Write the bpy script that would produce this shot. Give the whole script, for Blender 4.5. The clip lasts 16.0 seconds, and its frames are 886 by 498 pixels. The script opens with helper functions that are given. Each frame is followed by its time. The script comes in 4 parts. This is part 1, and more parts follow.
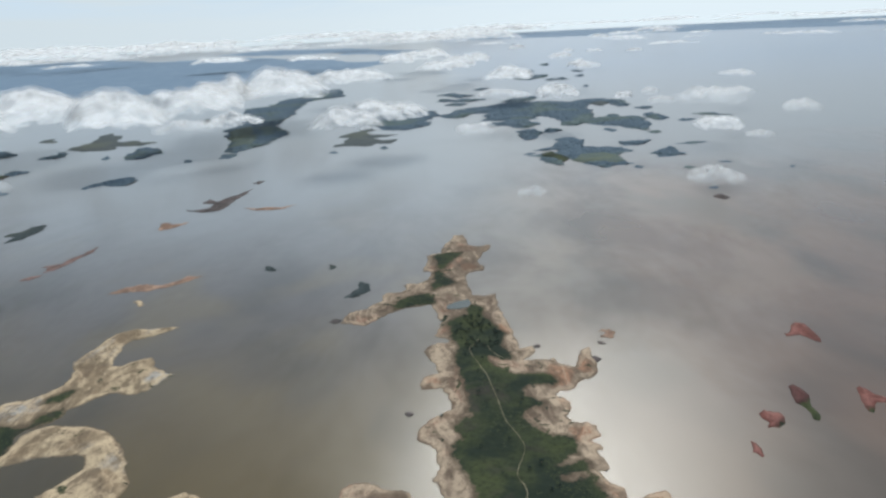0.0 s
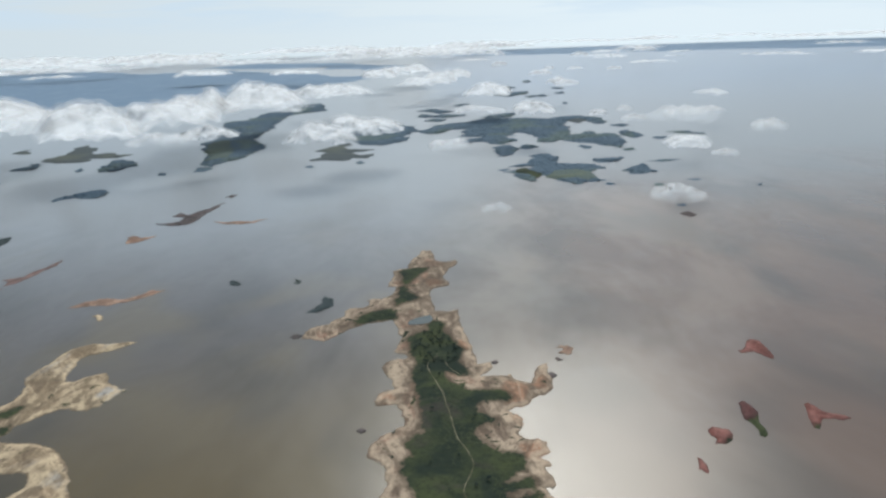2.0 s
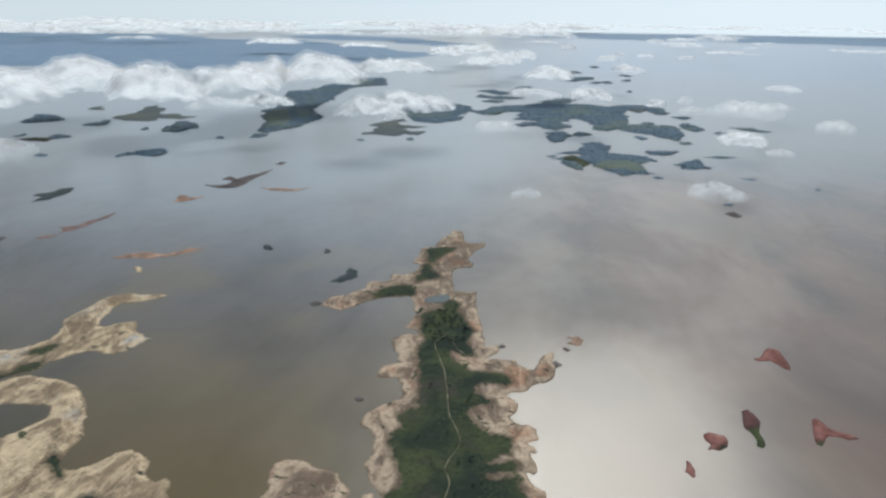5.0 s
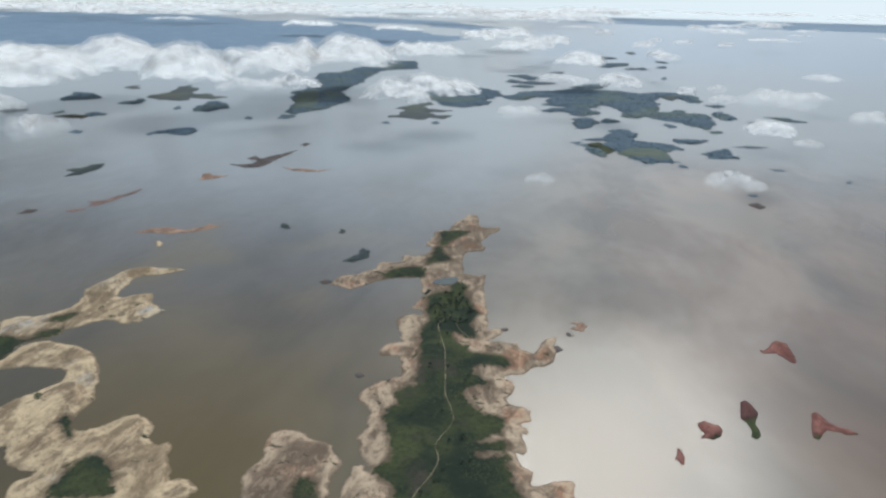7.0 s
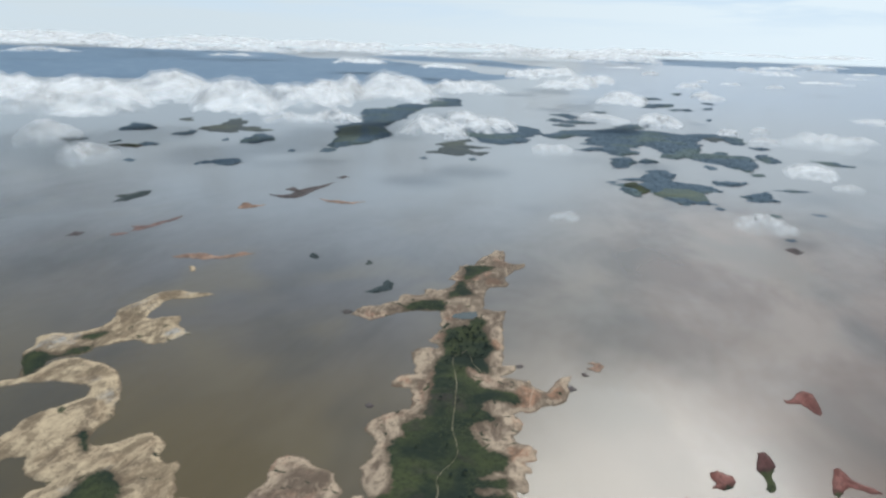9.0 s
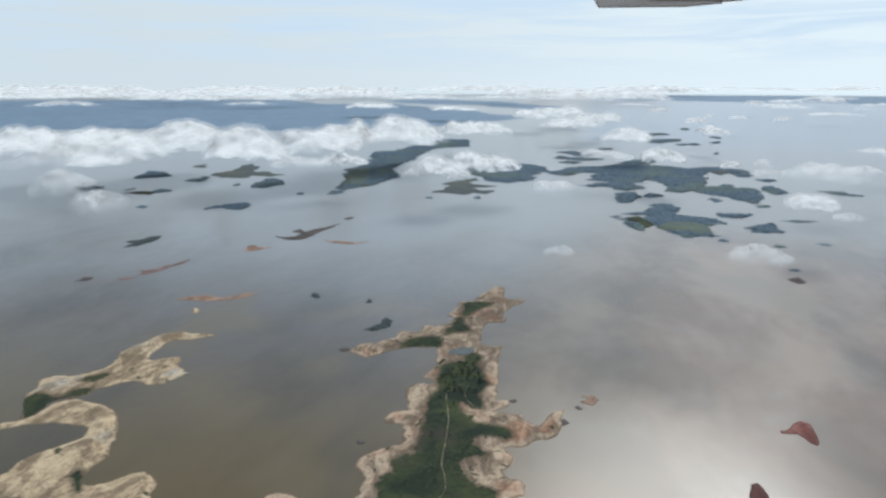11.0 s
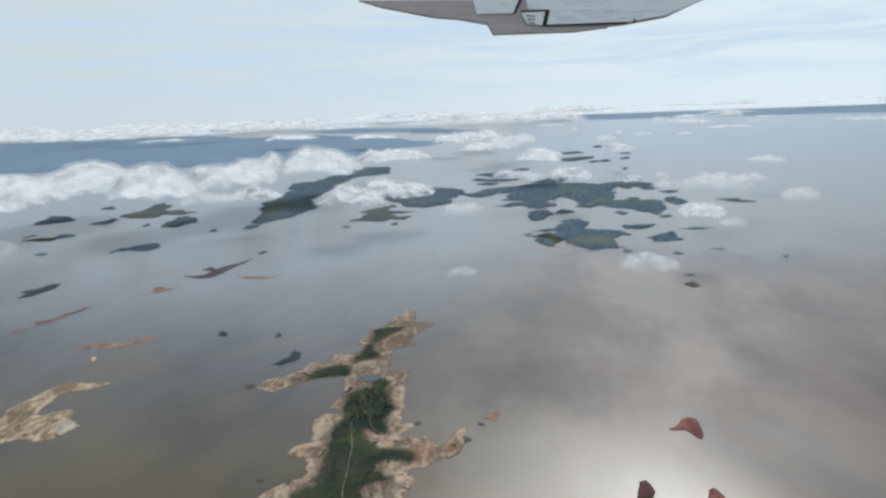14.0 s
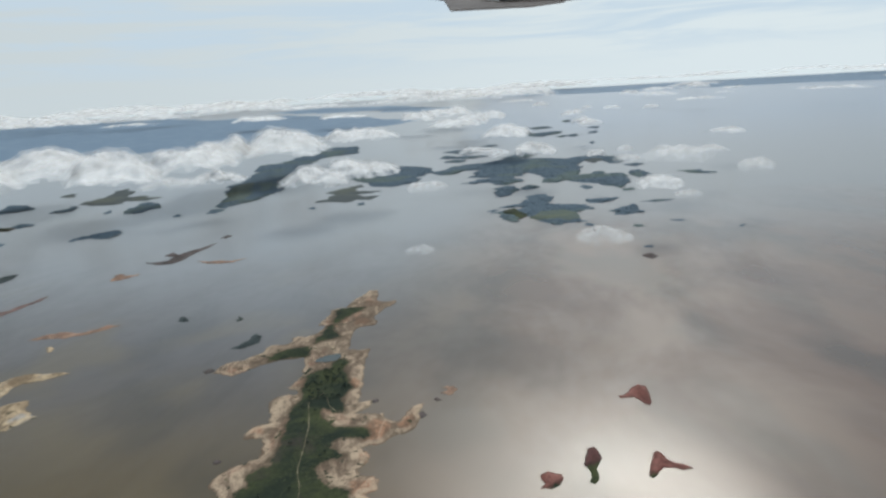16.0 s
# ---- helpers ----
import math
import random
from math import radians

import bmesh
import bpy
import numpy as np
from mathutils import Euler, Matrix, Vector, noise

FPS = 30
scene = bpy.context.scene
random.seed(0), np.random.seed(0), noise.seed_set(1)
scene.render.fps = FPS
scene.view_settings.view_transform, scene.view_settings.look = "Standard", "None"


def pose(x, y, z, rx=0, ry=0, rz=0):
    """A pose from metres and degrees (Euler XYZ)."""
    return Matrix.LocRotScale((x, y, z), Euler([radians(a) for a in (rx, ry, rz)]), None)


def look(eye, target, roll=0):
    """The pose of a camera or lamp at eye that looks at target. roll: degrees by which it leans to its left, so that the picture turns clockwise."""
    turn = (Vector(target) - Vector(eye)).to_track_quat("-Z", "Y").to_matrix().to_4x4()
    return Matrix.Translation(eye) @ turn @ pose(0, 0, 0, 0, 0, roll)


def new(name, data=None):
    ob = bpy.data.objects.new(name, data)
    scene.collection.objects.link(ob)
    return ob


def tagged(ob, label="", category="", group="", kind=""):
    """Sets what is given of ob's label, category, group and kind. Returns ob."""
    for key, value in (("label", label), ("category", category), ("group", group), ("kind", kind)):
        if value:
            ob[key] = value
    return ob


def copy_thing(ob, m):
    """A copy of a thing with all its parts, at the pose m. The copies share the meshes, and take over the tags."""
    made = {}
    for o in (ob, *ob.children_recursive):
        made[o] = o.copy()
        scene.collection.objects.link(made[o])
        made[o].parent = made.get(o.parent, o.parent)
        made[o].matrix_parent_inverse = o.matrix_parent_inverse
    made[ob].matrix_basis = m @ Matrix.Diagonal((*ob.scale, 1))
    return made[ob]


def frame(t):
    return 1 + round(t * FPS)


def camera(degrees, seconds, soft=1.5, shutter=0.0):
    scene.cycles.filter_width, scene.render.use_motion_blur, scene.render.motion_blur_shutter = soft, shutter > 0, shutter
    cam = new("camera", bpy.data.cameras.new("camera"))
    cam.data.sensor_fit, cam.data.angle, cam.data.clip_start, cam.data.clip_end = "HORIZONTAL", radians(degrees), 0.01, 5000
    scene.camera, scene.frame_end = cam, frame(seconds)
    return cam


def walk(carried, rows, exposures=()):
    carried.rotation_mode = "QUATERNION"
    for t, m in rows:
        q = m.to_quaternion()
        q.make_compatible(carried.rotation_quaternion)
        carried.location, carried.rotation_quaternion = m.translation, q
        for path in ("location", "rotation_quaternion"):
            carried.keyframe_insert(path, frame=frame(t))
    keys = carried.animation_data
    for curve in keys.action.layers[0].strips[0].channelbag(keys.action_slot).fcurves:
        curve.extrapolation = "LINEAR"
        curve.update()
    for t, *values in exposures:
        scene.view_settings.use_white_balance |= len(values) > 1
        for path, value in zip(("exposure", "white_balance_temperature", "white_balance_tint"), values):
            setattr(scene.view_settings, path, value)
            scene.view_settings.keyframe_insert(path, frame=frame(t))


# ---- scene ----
cam = camera(70.55, 16.0, soft=2.6)
PATH = [
    (0, (0.008, 0.002, 99.076), 0.000, -19.934, -3.020),
    (0.5, (2.208, -0.154, 99.304), -0.408, -19.724, -2.830),
    (1, (4.373, -0.320, 99.385), -0.828, -19.477, -2.322),
    (1.5, (6.539, -0.500, 99.355), -1.247, -19.062, -2.353),
    (2, (8.669, -0.727, 99.370), -1.465, -18.679, -2.190),
    (2.5, (10.853, -0.926, 99.501), -1.383, -18.505, -1.730),
    (3, (13.079, -1.107, 99.648), -0.935, -18.572, -1.146),
    (3.5, (15.228, -1.392, 99.851), -0.167, -18.878, -0.526),
    (4, (17.403, -1.747, 99.927), 0.969, -19.256, -0.024),
    (4.5, (19.613, -2.034, 99.945), 2.610, -19.817, 0.358),
    (7, (30.276, -3.645, 99.691), 7.143, -21.777, 1.090),
    (7.5, (32.347, -3.797, 99.744), 7.640, -21.763, 1.401),
    (8, (34.382, -3.871, 99.899), 8.810, -21.277, 1.771),
    (8.5, (36.479, -4.017, 100.096), 10.208, -20.023, 1.737),
    (9, (38.622, -4.256, 100.226), 11.391, -18.659, 1.601),
    (11.5, (49.992, -6.134, 100.088), 12.907, -14.527, -0.433),
    (12, (52.221, -6.304, 100.097), 11.845, -14.080, -0.835),
    (12.5, (54.415, -6.312, 100.147), 10.508, -13.626, -1.608),
    (13, (56.610, -6.347, 100.246), 9.004, -13.184, -1.821),
    (13.5, (58.825, -6.496, 100.326), 7.741, -12.941, -2.225),
    (14, (61.019, -6.676, 100.348), 6.807, -12.825, -2.444),
    (14.5, (63.164, -6.889, 100.361), 6.135, -13.020, -2.925),
    (15, (65.224, -7.072, 100.378), 5.568, -13.497, -3.111),
    (15.5, (67.268, -7.288, 100.362), 5.104, -14.158, -3.780),
    (16, (69.262, -7.483, 100.312), 4.717, -14.916, -3.642),
]
walk(cam, [(t, pose(*eye, 90 + pitch, 0, yaw) @ pose(0, 0, 0, 0, 0, roll)) for t, eye, yaw, pitch, roll in PATH], ((0.0, 0.27, 6650, 10), (7.0, 0.27, 6600, 10), (9.0, 0.29, 6550, 10), (13.0, 0.27, 6550, 10), (14.5, 0.15, 6560, 10), (15.0, 0.14, 6800, 10), (16.0, 0.12, 6850, 10)))

# ---- sky, sun ----
SUN_EL, SUN_AZ = 45.0, 11.6          # degrees; azimuth clockwise from +y
scene.cycles.transparent_max_bounces = 32
scene.cycles.max_bounces, scene.cycles.diffuse_bounces, scene.cycles.transmission_bounces = 20, 12, 12

world = bpy.data.worlds.new("sky")
scene.world = world
world.use_nodes = True


class Nodes:
    """Short-hand for building a node tree."""

    def __init__(self, tree):
        self.tree = tree
        tree.nodes.clear()

    def add(self, kind, **inputs):
        n = self.tree.nodes.new(kind)
        for key, value in inputs.items():
            self.set(n, key.replace("_", " "), value)
        return n

    def set(self, n, key, value):
        sock = n.inputs[int(key)] if key.isdigit() else n.inputs[key]
        if isinstance(value, bpy.types.NodeSocket):
            self.tree.links.new(value, sock)
        else:
            sock.default_value = value

    def math(self, op, a, b=0.0, clamp=False):
        n = self.tree.nodes.new("ShaderNodeMath")
        n.operation, n.use_clamp = op, clamp
        self.set(n, "0", a)
        self.set(n, "1", b)
        return n.outputs[0]

    def vmath(self, op, a, b=None):
        n = self.tree.nodes.new("ShaderNodeVectorMath")
        n.operation = op
        self.set(n, "0", a)
        if b is not None:
            self.set(n, "1", b)
        return n.outputs[0]

    def noise(self, vec, scale, detail=4.0, rough=0.55, distort=0.0):
        n = self.add("ShaderNodeTexNoise", Vector=vec, Scale=scale, Detail=detail, Roughness=rough, Distortion=distort)
        return n.outputs[0]

    def ramp(self, fac, lo, hi, a=0.0, b=1.0):
        n = self.add("ShaderNodeMapRange", Value=fac)
        n.interpolation_type = "SMOOTHSTEP"
        for key, value in (("From Min", lo), ("From Max", hi), ("To Min", a), ("To Max", b)):
            n.inputs[key].default_value = value
        return n.outputs[0]

    def mix(self, fac, a, b):
        n = self.tree.nodes.new("ShaderNodeMix")
        n.data_type = "RGBA"
        for sock, value in ((n.inputs[0], fac), (n.inputs[6], a), (n.inputs[7], b)):
            if isinstance(value, bpy.types.NodeSocket):
                self.tree.links.new(value, sock)
            else:
                sock.default_value = (*value, 1.0) if isinstance(value, tuple) else value
        return n.outputs[2]

    def attr(self, name):
        n = self.tree.nodes.new("ShaderNodeAttribute")
        n.attribute_name = name
        return n.outputs["Fac"]

    def link(self, a, b):
        self.tree.links.new(a, b)


w = Nodes(world.node_tree)
ray = w.add("ShaderNodeTexCoord").outputs["Generated"]
split = w.add("ShaderNodeSeparateXYZ", Vector=ray)
up = w.math("MAXIMUM", split.outputs[2], 0.012)
sky = w.add("ShaderNodeTexSky")
sky.sky_type, sky.sun_disc = "NISHITA", False
sky.sun_elevation, sky.sun_rotation = radians(SUN_EL), radians(SUN_AZ)
sky.altitude, sky.air_density, sky.dust_density, sky.ozone_density = 1200.0, 1.0, 2.0, 1.0
# high cloud: a streaked sheet laid over the sky, seen in perspective
height = w.math("ADD", up, 0.10)
deck = w.add("ShaderNodeCombineXYZ", X=w.math("DIVIDE", split.outputs[0], height), Y=w.math("DIVIDE", split.outputs[1], height), Z=0.0).outputs[0]
big = w.noise(deck, 0.9, 5.0, 0.6, 0.4)
fine = w.noise(w.vmath("MULTIPLY", deck, (1.0, 3.2, 1.0)), 1.6, 6.0, 0.6, 0.3)
cover = w.ramp(w.math("ADD", w.math("MULTIPLY", big, 0.6), w.math("MULTIPLY", fine, 0.4)), 0.44, 0.68, 0.6, 1.0)
# low down the sheet breaks into long flat streaks with pale blue between
bars = w.noise(w.vmath("MULTIPLY", ray, (2.2, 2.2, 26.0)), 1.5, 5.0, 0.6, 0.5)
cover = w.mix(w.ramp(split.outputs[2], 0.16, 0.40), w.ramp(bars, 0.38, 0.60, 0.2, 1.0), cover)
level = w.ramp(split.outputs[2], -0.005, 0.07, 1.0, 0.0)
cover = w.math("ADD", w.math("MULTIPLY", cover, w.math("SUBTRACT", 1.0, level)), w.math("MULTIPLY", level, 0.96))
# thin cloud is brighter round the sun
sunward = (math.sin(radians(SUN_AZ)) * math.cos(radians(SUN_EL)), math.cos(radians(SUN_AZ)) * math.cos(radians(SUN_EL)), math.sin(radians(SUN_EL)))
dot = w.tree.nodes.new("ShaderNodeVectorMath")
dot.operation = "DOT_PRODUCT"
w.set(dot, "0", ray)
w.set(dot, "1", sunward)
glow = w.math("ADD", w.ramp(dot.outputs["Value"], 0.90, 1.0, 0.0, 0.3), w.ramp(dot.outputs["Value"], 0.88, 0.99, 0.0, 0.45))
low = w.math("MULTIPLY", w.ramp(split.outputs[2], 0.06, 0.42, 1.0, 1.0), w.ramp(split.outputs[0], -0.7, 0.4, 0.82, 1.0))
white = w.vmath("MULTIPLY", w.vmath("MULTIPLY", (5.4, 6.3, 6.9), w.add("ShaderNodeCombineXYZ", X=low, Y=low, Z=low).outputs[0]), w.add("ShaderNodeCombineXYZ", X=w.math("ADD", glow, 1.0), Y=w.math("ADD", glow, 1.0), Z=w.math("ADD", glow, 1.0)).outputs[0])
haze = w.mix(w.ramp(split.outputs[2], 0.16, 0.40), (4.1, 5.3, 6.5), sky.outputs[0])
colour = w.mix(cover, haze, white)
bg = w.add("ShaderNodeBackground", Color=colour, Strength=0.117)
w.link(bg.outputs[0], w.add("ShaderNodeOutputWorld").inputs[0])

lamp = bpy.data.lights.new("sun", "SUN")
lamp.energy, lamp.angle, lamp.color = 1.85, radians(27.0), (0.955, 0.97, 0.93)
new("sun", lamp).matrix_world = look((0, 0, 300), Vector((0, 0, 300)) - Vector((math.sin(radians(SUN_AZ)) * math.cos(radians(SUN_EL)), math.cos(radians(SUN_AZ)) * math.cos(radians(SUN_EL)), math.sin(radians(SUN_EL)))))


# ---- materials ----
def material(name):
    m = bpy.data.materials.new(name)
    m.use_nodes = True
    n = Nodes(m.node_tree)
    return m, n, n.add("ShaderNodeNewGeometry").outputs["Position"]


def finish(n, colour, rough, bump=None, spec=0.5, ior=1.45):
    b = n.add("ShaderNodeBsdfPrincipled", Roughness=rough, IOR=ior)
    n.set(b, "Base Color", colour)
    n.set(b, "Specular IOR Level", spec)
    if bump is not None:
        h, strength, dist = bump
        n.link(n.add("ShaderNodeBump", Strength=strength, Distance=dist, Height=h).outputs[0], b.inputs["Normal"])
    n.link(b.outputs[0], n.add("ShaderNodeOutputMaterial").inputs[0])
    return b


def water_material():
    m, n, p = material("lake_water")
    drift = n.noise(p, 0.007, 2.5, 0.5, 0.3)
    plume = n.noise(n.vmath("MULTIPLY", p, (1.0, 0.6, 1.0)), 0.024, 2.0, 0.5, 0.3)
    east = n.add("ShaderNodeSeparateXYZ", Vector=p).outputs[0]
    silt = n.ramp(n.math("ADD", east, n.math("MULTIPLY", drift, 120.0)), 40.0, 160.0)
    # northward masks for the distance haze painted on the water
    haze_north = n.ramp(n.math("ADD", n.add("ShaderNodeSeparateXYZ", Vector=p).outputs[1], n.math("SUBTRACT", n.math("MULTIPLY", drift, 160.0), n.math("MULTIPLY", silt, 110.0))), 255.0, 510.0)
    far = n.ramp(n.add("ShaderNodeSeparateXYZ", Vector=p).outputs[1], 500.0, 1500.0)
    mud_haze = n.mix(silt, (0.082, 0.055, 0.015), (0.104, 0.060, 0.036))
    reach = n.ramp(n.math("ADD", n.add("ShaderNodeSeparateXYZ", Vector=p).outputs[1], n.math("MULTIPLY", drift, 90.0)), 150.0, 270.0)
    mud_haze = n.mix(n.math("MULTIPLY", reach, n.math("SUBTRACT", 1.0, silt)), mud_haze, (0.074, 0.064, 0.057))
    mud_haze = n.mix(n.ramp(plume, 0.44, 0.68, 0.0, 0.6), mud_haze, (0.023, 0.019, 0.011))
    mud_haze = n.mix(n.ramp(n.noise(p, 0.016, 2.0, 0.5, 0.4), 0.50, 0.66, 0.0, 0.6), mud_haze, n.mix(silt, (0.105, 0.078, 0.036), (0.080, 0.048, 0.032)))
    # far water goes pale grey-blue, haze put into its base colour
    mud_haze = n.mix(haze_north, mud_haze, n.mix(silt, (0.205, 0.224, 0.242), n.mix(far, (0.130, 0.139, 0.148), (0.095, 0.142, 0.210))))
    calm = n.ramp(n.noise(n.vmath("MULTIPLY", p, (1.0, 0.6, 1.0)), 0.018, 4.0, 0.5, 0.25), 0.36, 0.64, 0.06, 0.94)
    calm = n.math("ADD", n.math("MULTIPLY", calm, n.math("SUBTRACT", 1.0, haze_north)), n.math("MULTIPLY", haze_north, 0.5))
    both = n.add("ShaderNodeMixShader", Fac=calm)
    for slot, rough in ((1, 0.345), (2, 0.205)):
        n.link(finish(n, mud_haze, rough, None, 0.5, 1.54).outputs[0], both.inputs[slot])
    n.link(both.outputs[0], n.add("ShaderNodeOutputMaterial").inputs[0])
    for out in [o for o in n.tree.nodes if o.type == "OUTPUT_MATERIAL"][:2]:
        n.tree.nodes.remove(out)
    return m


def sand_material(name, pale, buff, clay, red, stain=(0.105, 0.078, 0.054), fringe=0.0, dusk=None, rust=(0.390, 0.205, 0.128)):
    """Bare shore: banded by old water lines, with grass where the land's own 'veg' value says so."""
    m, n, p = material(name)
    shore, veg = n.attr("shore"), n.attr("veg")
    dusk = dusk or tuple(0.6 * c for c in buff)
    patch = n.noise(p, 0.11, 4.0, 0.55, 0.5)
    grain = n.noise(p, 0.9, 5.0, 0.65)
    soil = n.mix(n.ramp(n.noise(p, 0.07, 4.0, 0.5, 0.8), 0.36, 0.60), buff, pale)
    soil = n.mix(n.ramp(n.noise(p, 0.05, 4.0, 0.5, 0.5), 0.56 - 0.3 * red, 0.68 - 0.25 * red), soil, clay)
    sweep = n.noise(n.vmath("MULTIPLY", p, (1.0, 0.6, 1.0)), 0.075, 3.0, 0.45, 2.4)
    soil = n.mix(n.ramp(sweep, 0.48, 0.60, 0.0, 0.75), soil, dusk)
    soil = n.mix(n.ramp(n.math("ADD", n.attr("rust"), n.math("MULTIPLY", n.math("SUBTRACT", patch, 0.5), 1.4)), 0.25, 0.80, 0.0, 0.75), soil, rust)
    # a washed pale rim along the shore, old water lines behind it
    rim = n.math("ADD", shore, n.math("MULTIPLY", n.math("SUBTRACT", patch, 0.5), 5.0))
    soil = n.mix(n.math("MULTIPLY", n.ramp(rim, 0.1, 0.5, 0.0, 0.75), n.ramp(rim, 1.0, 2.4, 1.0, 0.0)), soil, tuple(1.15 * c for c in pale))
    line = n.math("ADD", n.math("MULTIPLY", shore, 0.42), n.math("MULTIPLY", patch, 3.4))
    band = n.noise(n.add("ShaderNodeCombineXYZ", X=line, Y=n.math("MULTIPLY", patch, 2.0), Z=0.0).outputs[0], 1.5, 3.0, 0.6)
    crest = n.math("ABSOLUTE", n.math("SUBTRACT", band, 0.5))
    soil = n.mix(n.math("MULTIPLY", n.ramp(crest, 0.0, 0.035, 0.75, 0.0), n.ramp(grain, 0.35, 0.6)), soil, stain)
    soil = n.mix(n.ramp(n.noise(p, 0.22, 5.0, 0.62, 1.6), 0.55, 0.66, 0.0, 0.5), soil, stain)
    scour = n.noise(n.vmath("MULTIPLY", p, (1.0, 0.55, 1.0)), 0.055, 4.0, 0.55, 2.2)
    soil = n.mix(n.ramp(scour, 0.49, 0.60, 0.0, 0.7), soil, tuple(0.58 * c for c in buff))
    soil = n.mix(n.ramp(n.math("ABSOLUTE", n.math("SUBTRACT", scour, 0.46)), 0.0, 0.03, 0.45, 0.0), soil, tuple(1.2 * c for c in pale))
    gully = n.math("ABSOLUTE", n.math("SUBTRACT", n.noise(n.vmath("MULTIPLY", p, (1.0, 0.5, 1.0)), 0.42, 3.0, 0.6, 1.4), 0.5))
    soil = n.mix(n.math("MULTIPLY", n.ramp(gully, 0.0, 0.030, 0.4, 0.0), n.ramp(patch, 0.42, 0.56)), soil, stain)
    soil = n.mix(n.math("MULTIPLY", n.ramp(gully, 0.05, 0.11, 0.0, 0.25), n.ramp(patch, 0.60, 0.46)), soil, tuple(1.2 * c for c in pale))
    soil = n.mix(n.ramp(grain, 0.50, 0.80, 0.0, 0.18), soil, stain)
    soil = n.mix(n.ramp(shore, -0.1, 0.7, 0.5, 0.0), soil, stain)
    soil = n.mix(n.ramp(n.math("ADD", veg, n.math("MULTIPLY", n.math("SUBTRACT", patch, 0.5), 0.5)), 0.02, 0.34, 0.0, 0.7), soil, tuple(0.8 * c for c in stain))
    grass = n.mix(n.ramp(n.noise(p, 0.07, 5.0, 0.6, 0.3), 0.38, 0.66), (0.020, 0.029, 0.021), (0.056, 0.066, 0.030))
    grass = n.mix(n.ramp(n.noise(p, 0.055, 4.0, 0.55, 0.9), 0.56, 0.68, 0.0, 0.75), grass, (0.060, 0.050, 0.043))
    grass = n.mix(n.ramp(grain, 0.45, 0.68, 0.0, 0.6), grass, (0.019, 0.025, 0.017))
    veg = n.math("ADD", veg, n.ramp(n.noise(p, 0.16, 5.0, 0.6, 0.9), 0.57, 0.68, 0.0, fringe))
    edge = n.ramp(n.math("ADD", veg, n.math("MULTIPLY", n.math("SUBTRACT", grain, 0.5), 0.9)), 0.34, 0.66)
    finish(n, n.mix(edge, soil, grass), 0.9, (n.math("ADD", grain, band), 0.12, 0.4), 0.12)
    return m


def forest_material(name, dark, light, spec=0.35):
    m, n, p = material(name)
    stand = n.noise(p, 0.02, 5.0, 0.6, 0.4)
    crown = n.noise(p, 0.6, 4.0, 0.65)
    leaf = n.mix(n.ramp(stand, 0.50, 0.62), dark, light)
    leaf = n.mix(n.ramp(crown, 0.42, 0.7, 0.0, 0.4), leaf, tuple(0.8 * c for c in dark))
    finish(n, leaf, 0.85, (crown, 0.4, 1.0), spec)
    return m


def cloud_material(name, dense, thin, grain, relief=0.45):
    """Water vapour in thin layers: scatters nearly all light, both back and through, and is torn by fine gaps.
    The mesh's own 'body' value says how thick the vapour is there."""
    m, n, p = material(name)
    both = n.add("ShaderNodeMixShader", Fac=0.12)
    # light scatters so deep inside that the shading only half follows the skin
    skin = n.add("ShaderNodeNewGeometry").outputs["Normal"]
    even = n.vmath("NORMALIZE", n.vmath("ADD", n.vmath("MULTIPLY", skin, (relief, relief, relief)), (0.0, 0.0, 0.9)))
    n.link(n.add("ShaderNodeBsdfDiffuse", Color=(0.915, 0.925, 0.94, 1.0), Normal=even).outputs[0], both.inputs[1])
    n.link(n.add("ShaderNodeBsdfTranslucent", Color=(0.915, 0.925, 0.94, 1.0)).outputs[0], both.inputs[2])
    tear = n.noise(p, grain, 3.0, 0.5, 0.4)
    veil = n.add("ShaderNodeMixShader", Fac=n.math("MULTIPLY", n.ramp(tear, 0.30, 0.66, thin, dense), n.attr("body")))
    n.link(n.add("ShaderNodeBsdfTransparent").outputs[0], veil.inputs[1])
    n.link(both.outputs[0], veil.inputs[2])
    n.link(veil.outputs[0], n.add("ShaderNodeOutputMaterial").inputs[0])
    return m


def paint_bark():
    m, n, p = material("bark")
    finish(n, n.mix(n.noise(p, 6.0, 5.0), (0.10, 0.08, 0.06), (0.20, 0.165, 0.13)), 0.9, None, 0.2)
    return m


WATER = water_material()
SAND = sand_material("pale_sand", (0.405, 0.310, 0.225), (0.200, 0.145, 0.108), (0.300, 0.178, 0.125), 0.15, fringe=0.75)
SAND_WEST = sand_material("yellow_sand", (0.470, 0.362, 0.240), (0.300, 0.218, 0.142), (0.330, 0.318, 0.300), 0.0, fringe=0.6, dusk=(0.140, 0.103, 0.072))
RED = sand_material("red_clay", (0.235, 0.108, 0.092), (0.185, 0.078, 0.066), (0.205, 0.075, 0.062), 0.6, (0.077, 0.039, 0.032), 0.4)
MAROON = sand_material("maroon_clay", (0.104, 0.050, 0.046), (0.080, 0.040, 0.038), (0.112, 0.044, 0.040), 0.5, (0.048, 0.029, 0.026), 0.2)
# farther red clay, its base colour greyed to stand in for haze
HAZED_CLAY = sand_material("hazed_red_clay", (0.216, 0.148, 0.132), (0.168, 0.112, 0.100), (0.200, 0.120, 0.104), 0.6, (0.096, 0.064, 0.056), 0.3)
ORANGE = sand_material("orange_clay", (0.360, 0.240, 0.178), (0.270, 0.172, 0.128), (0.275, 0.155, 0.115), 0.4, fringe=0.3)
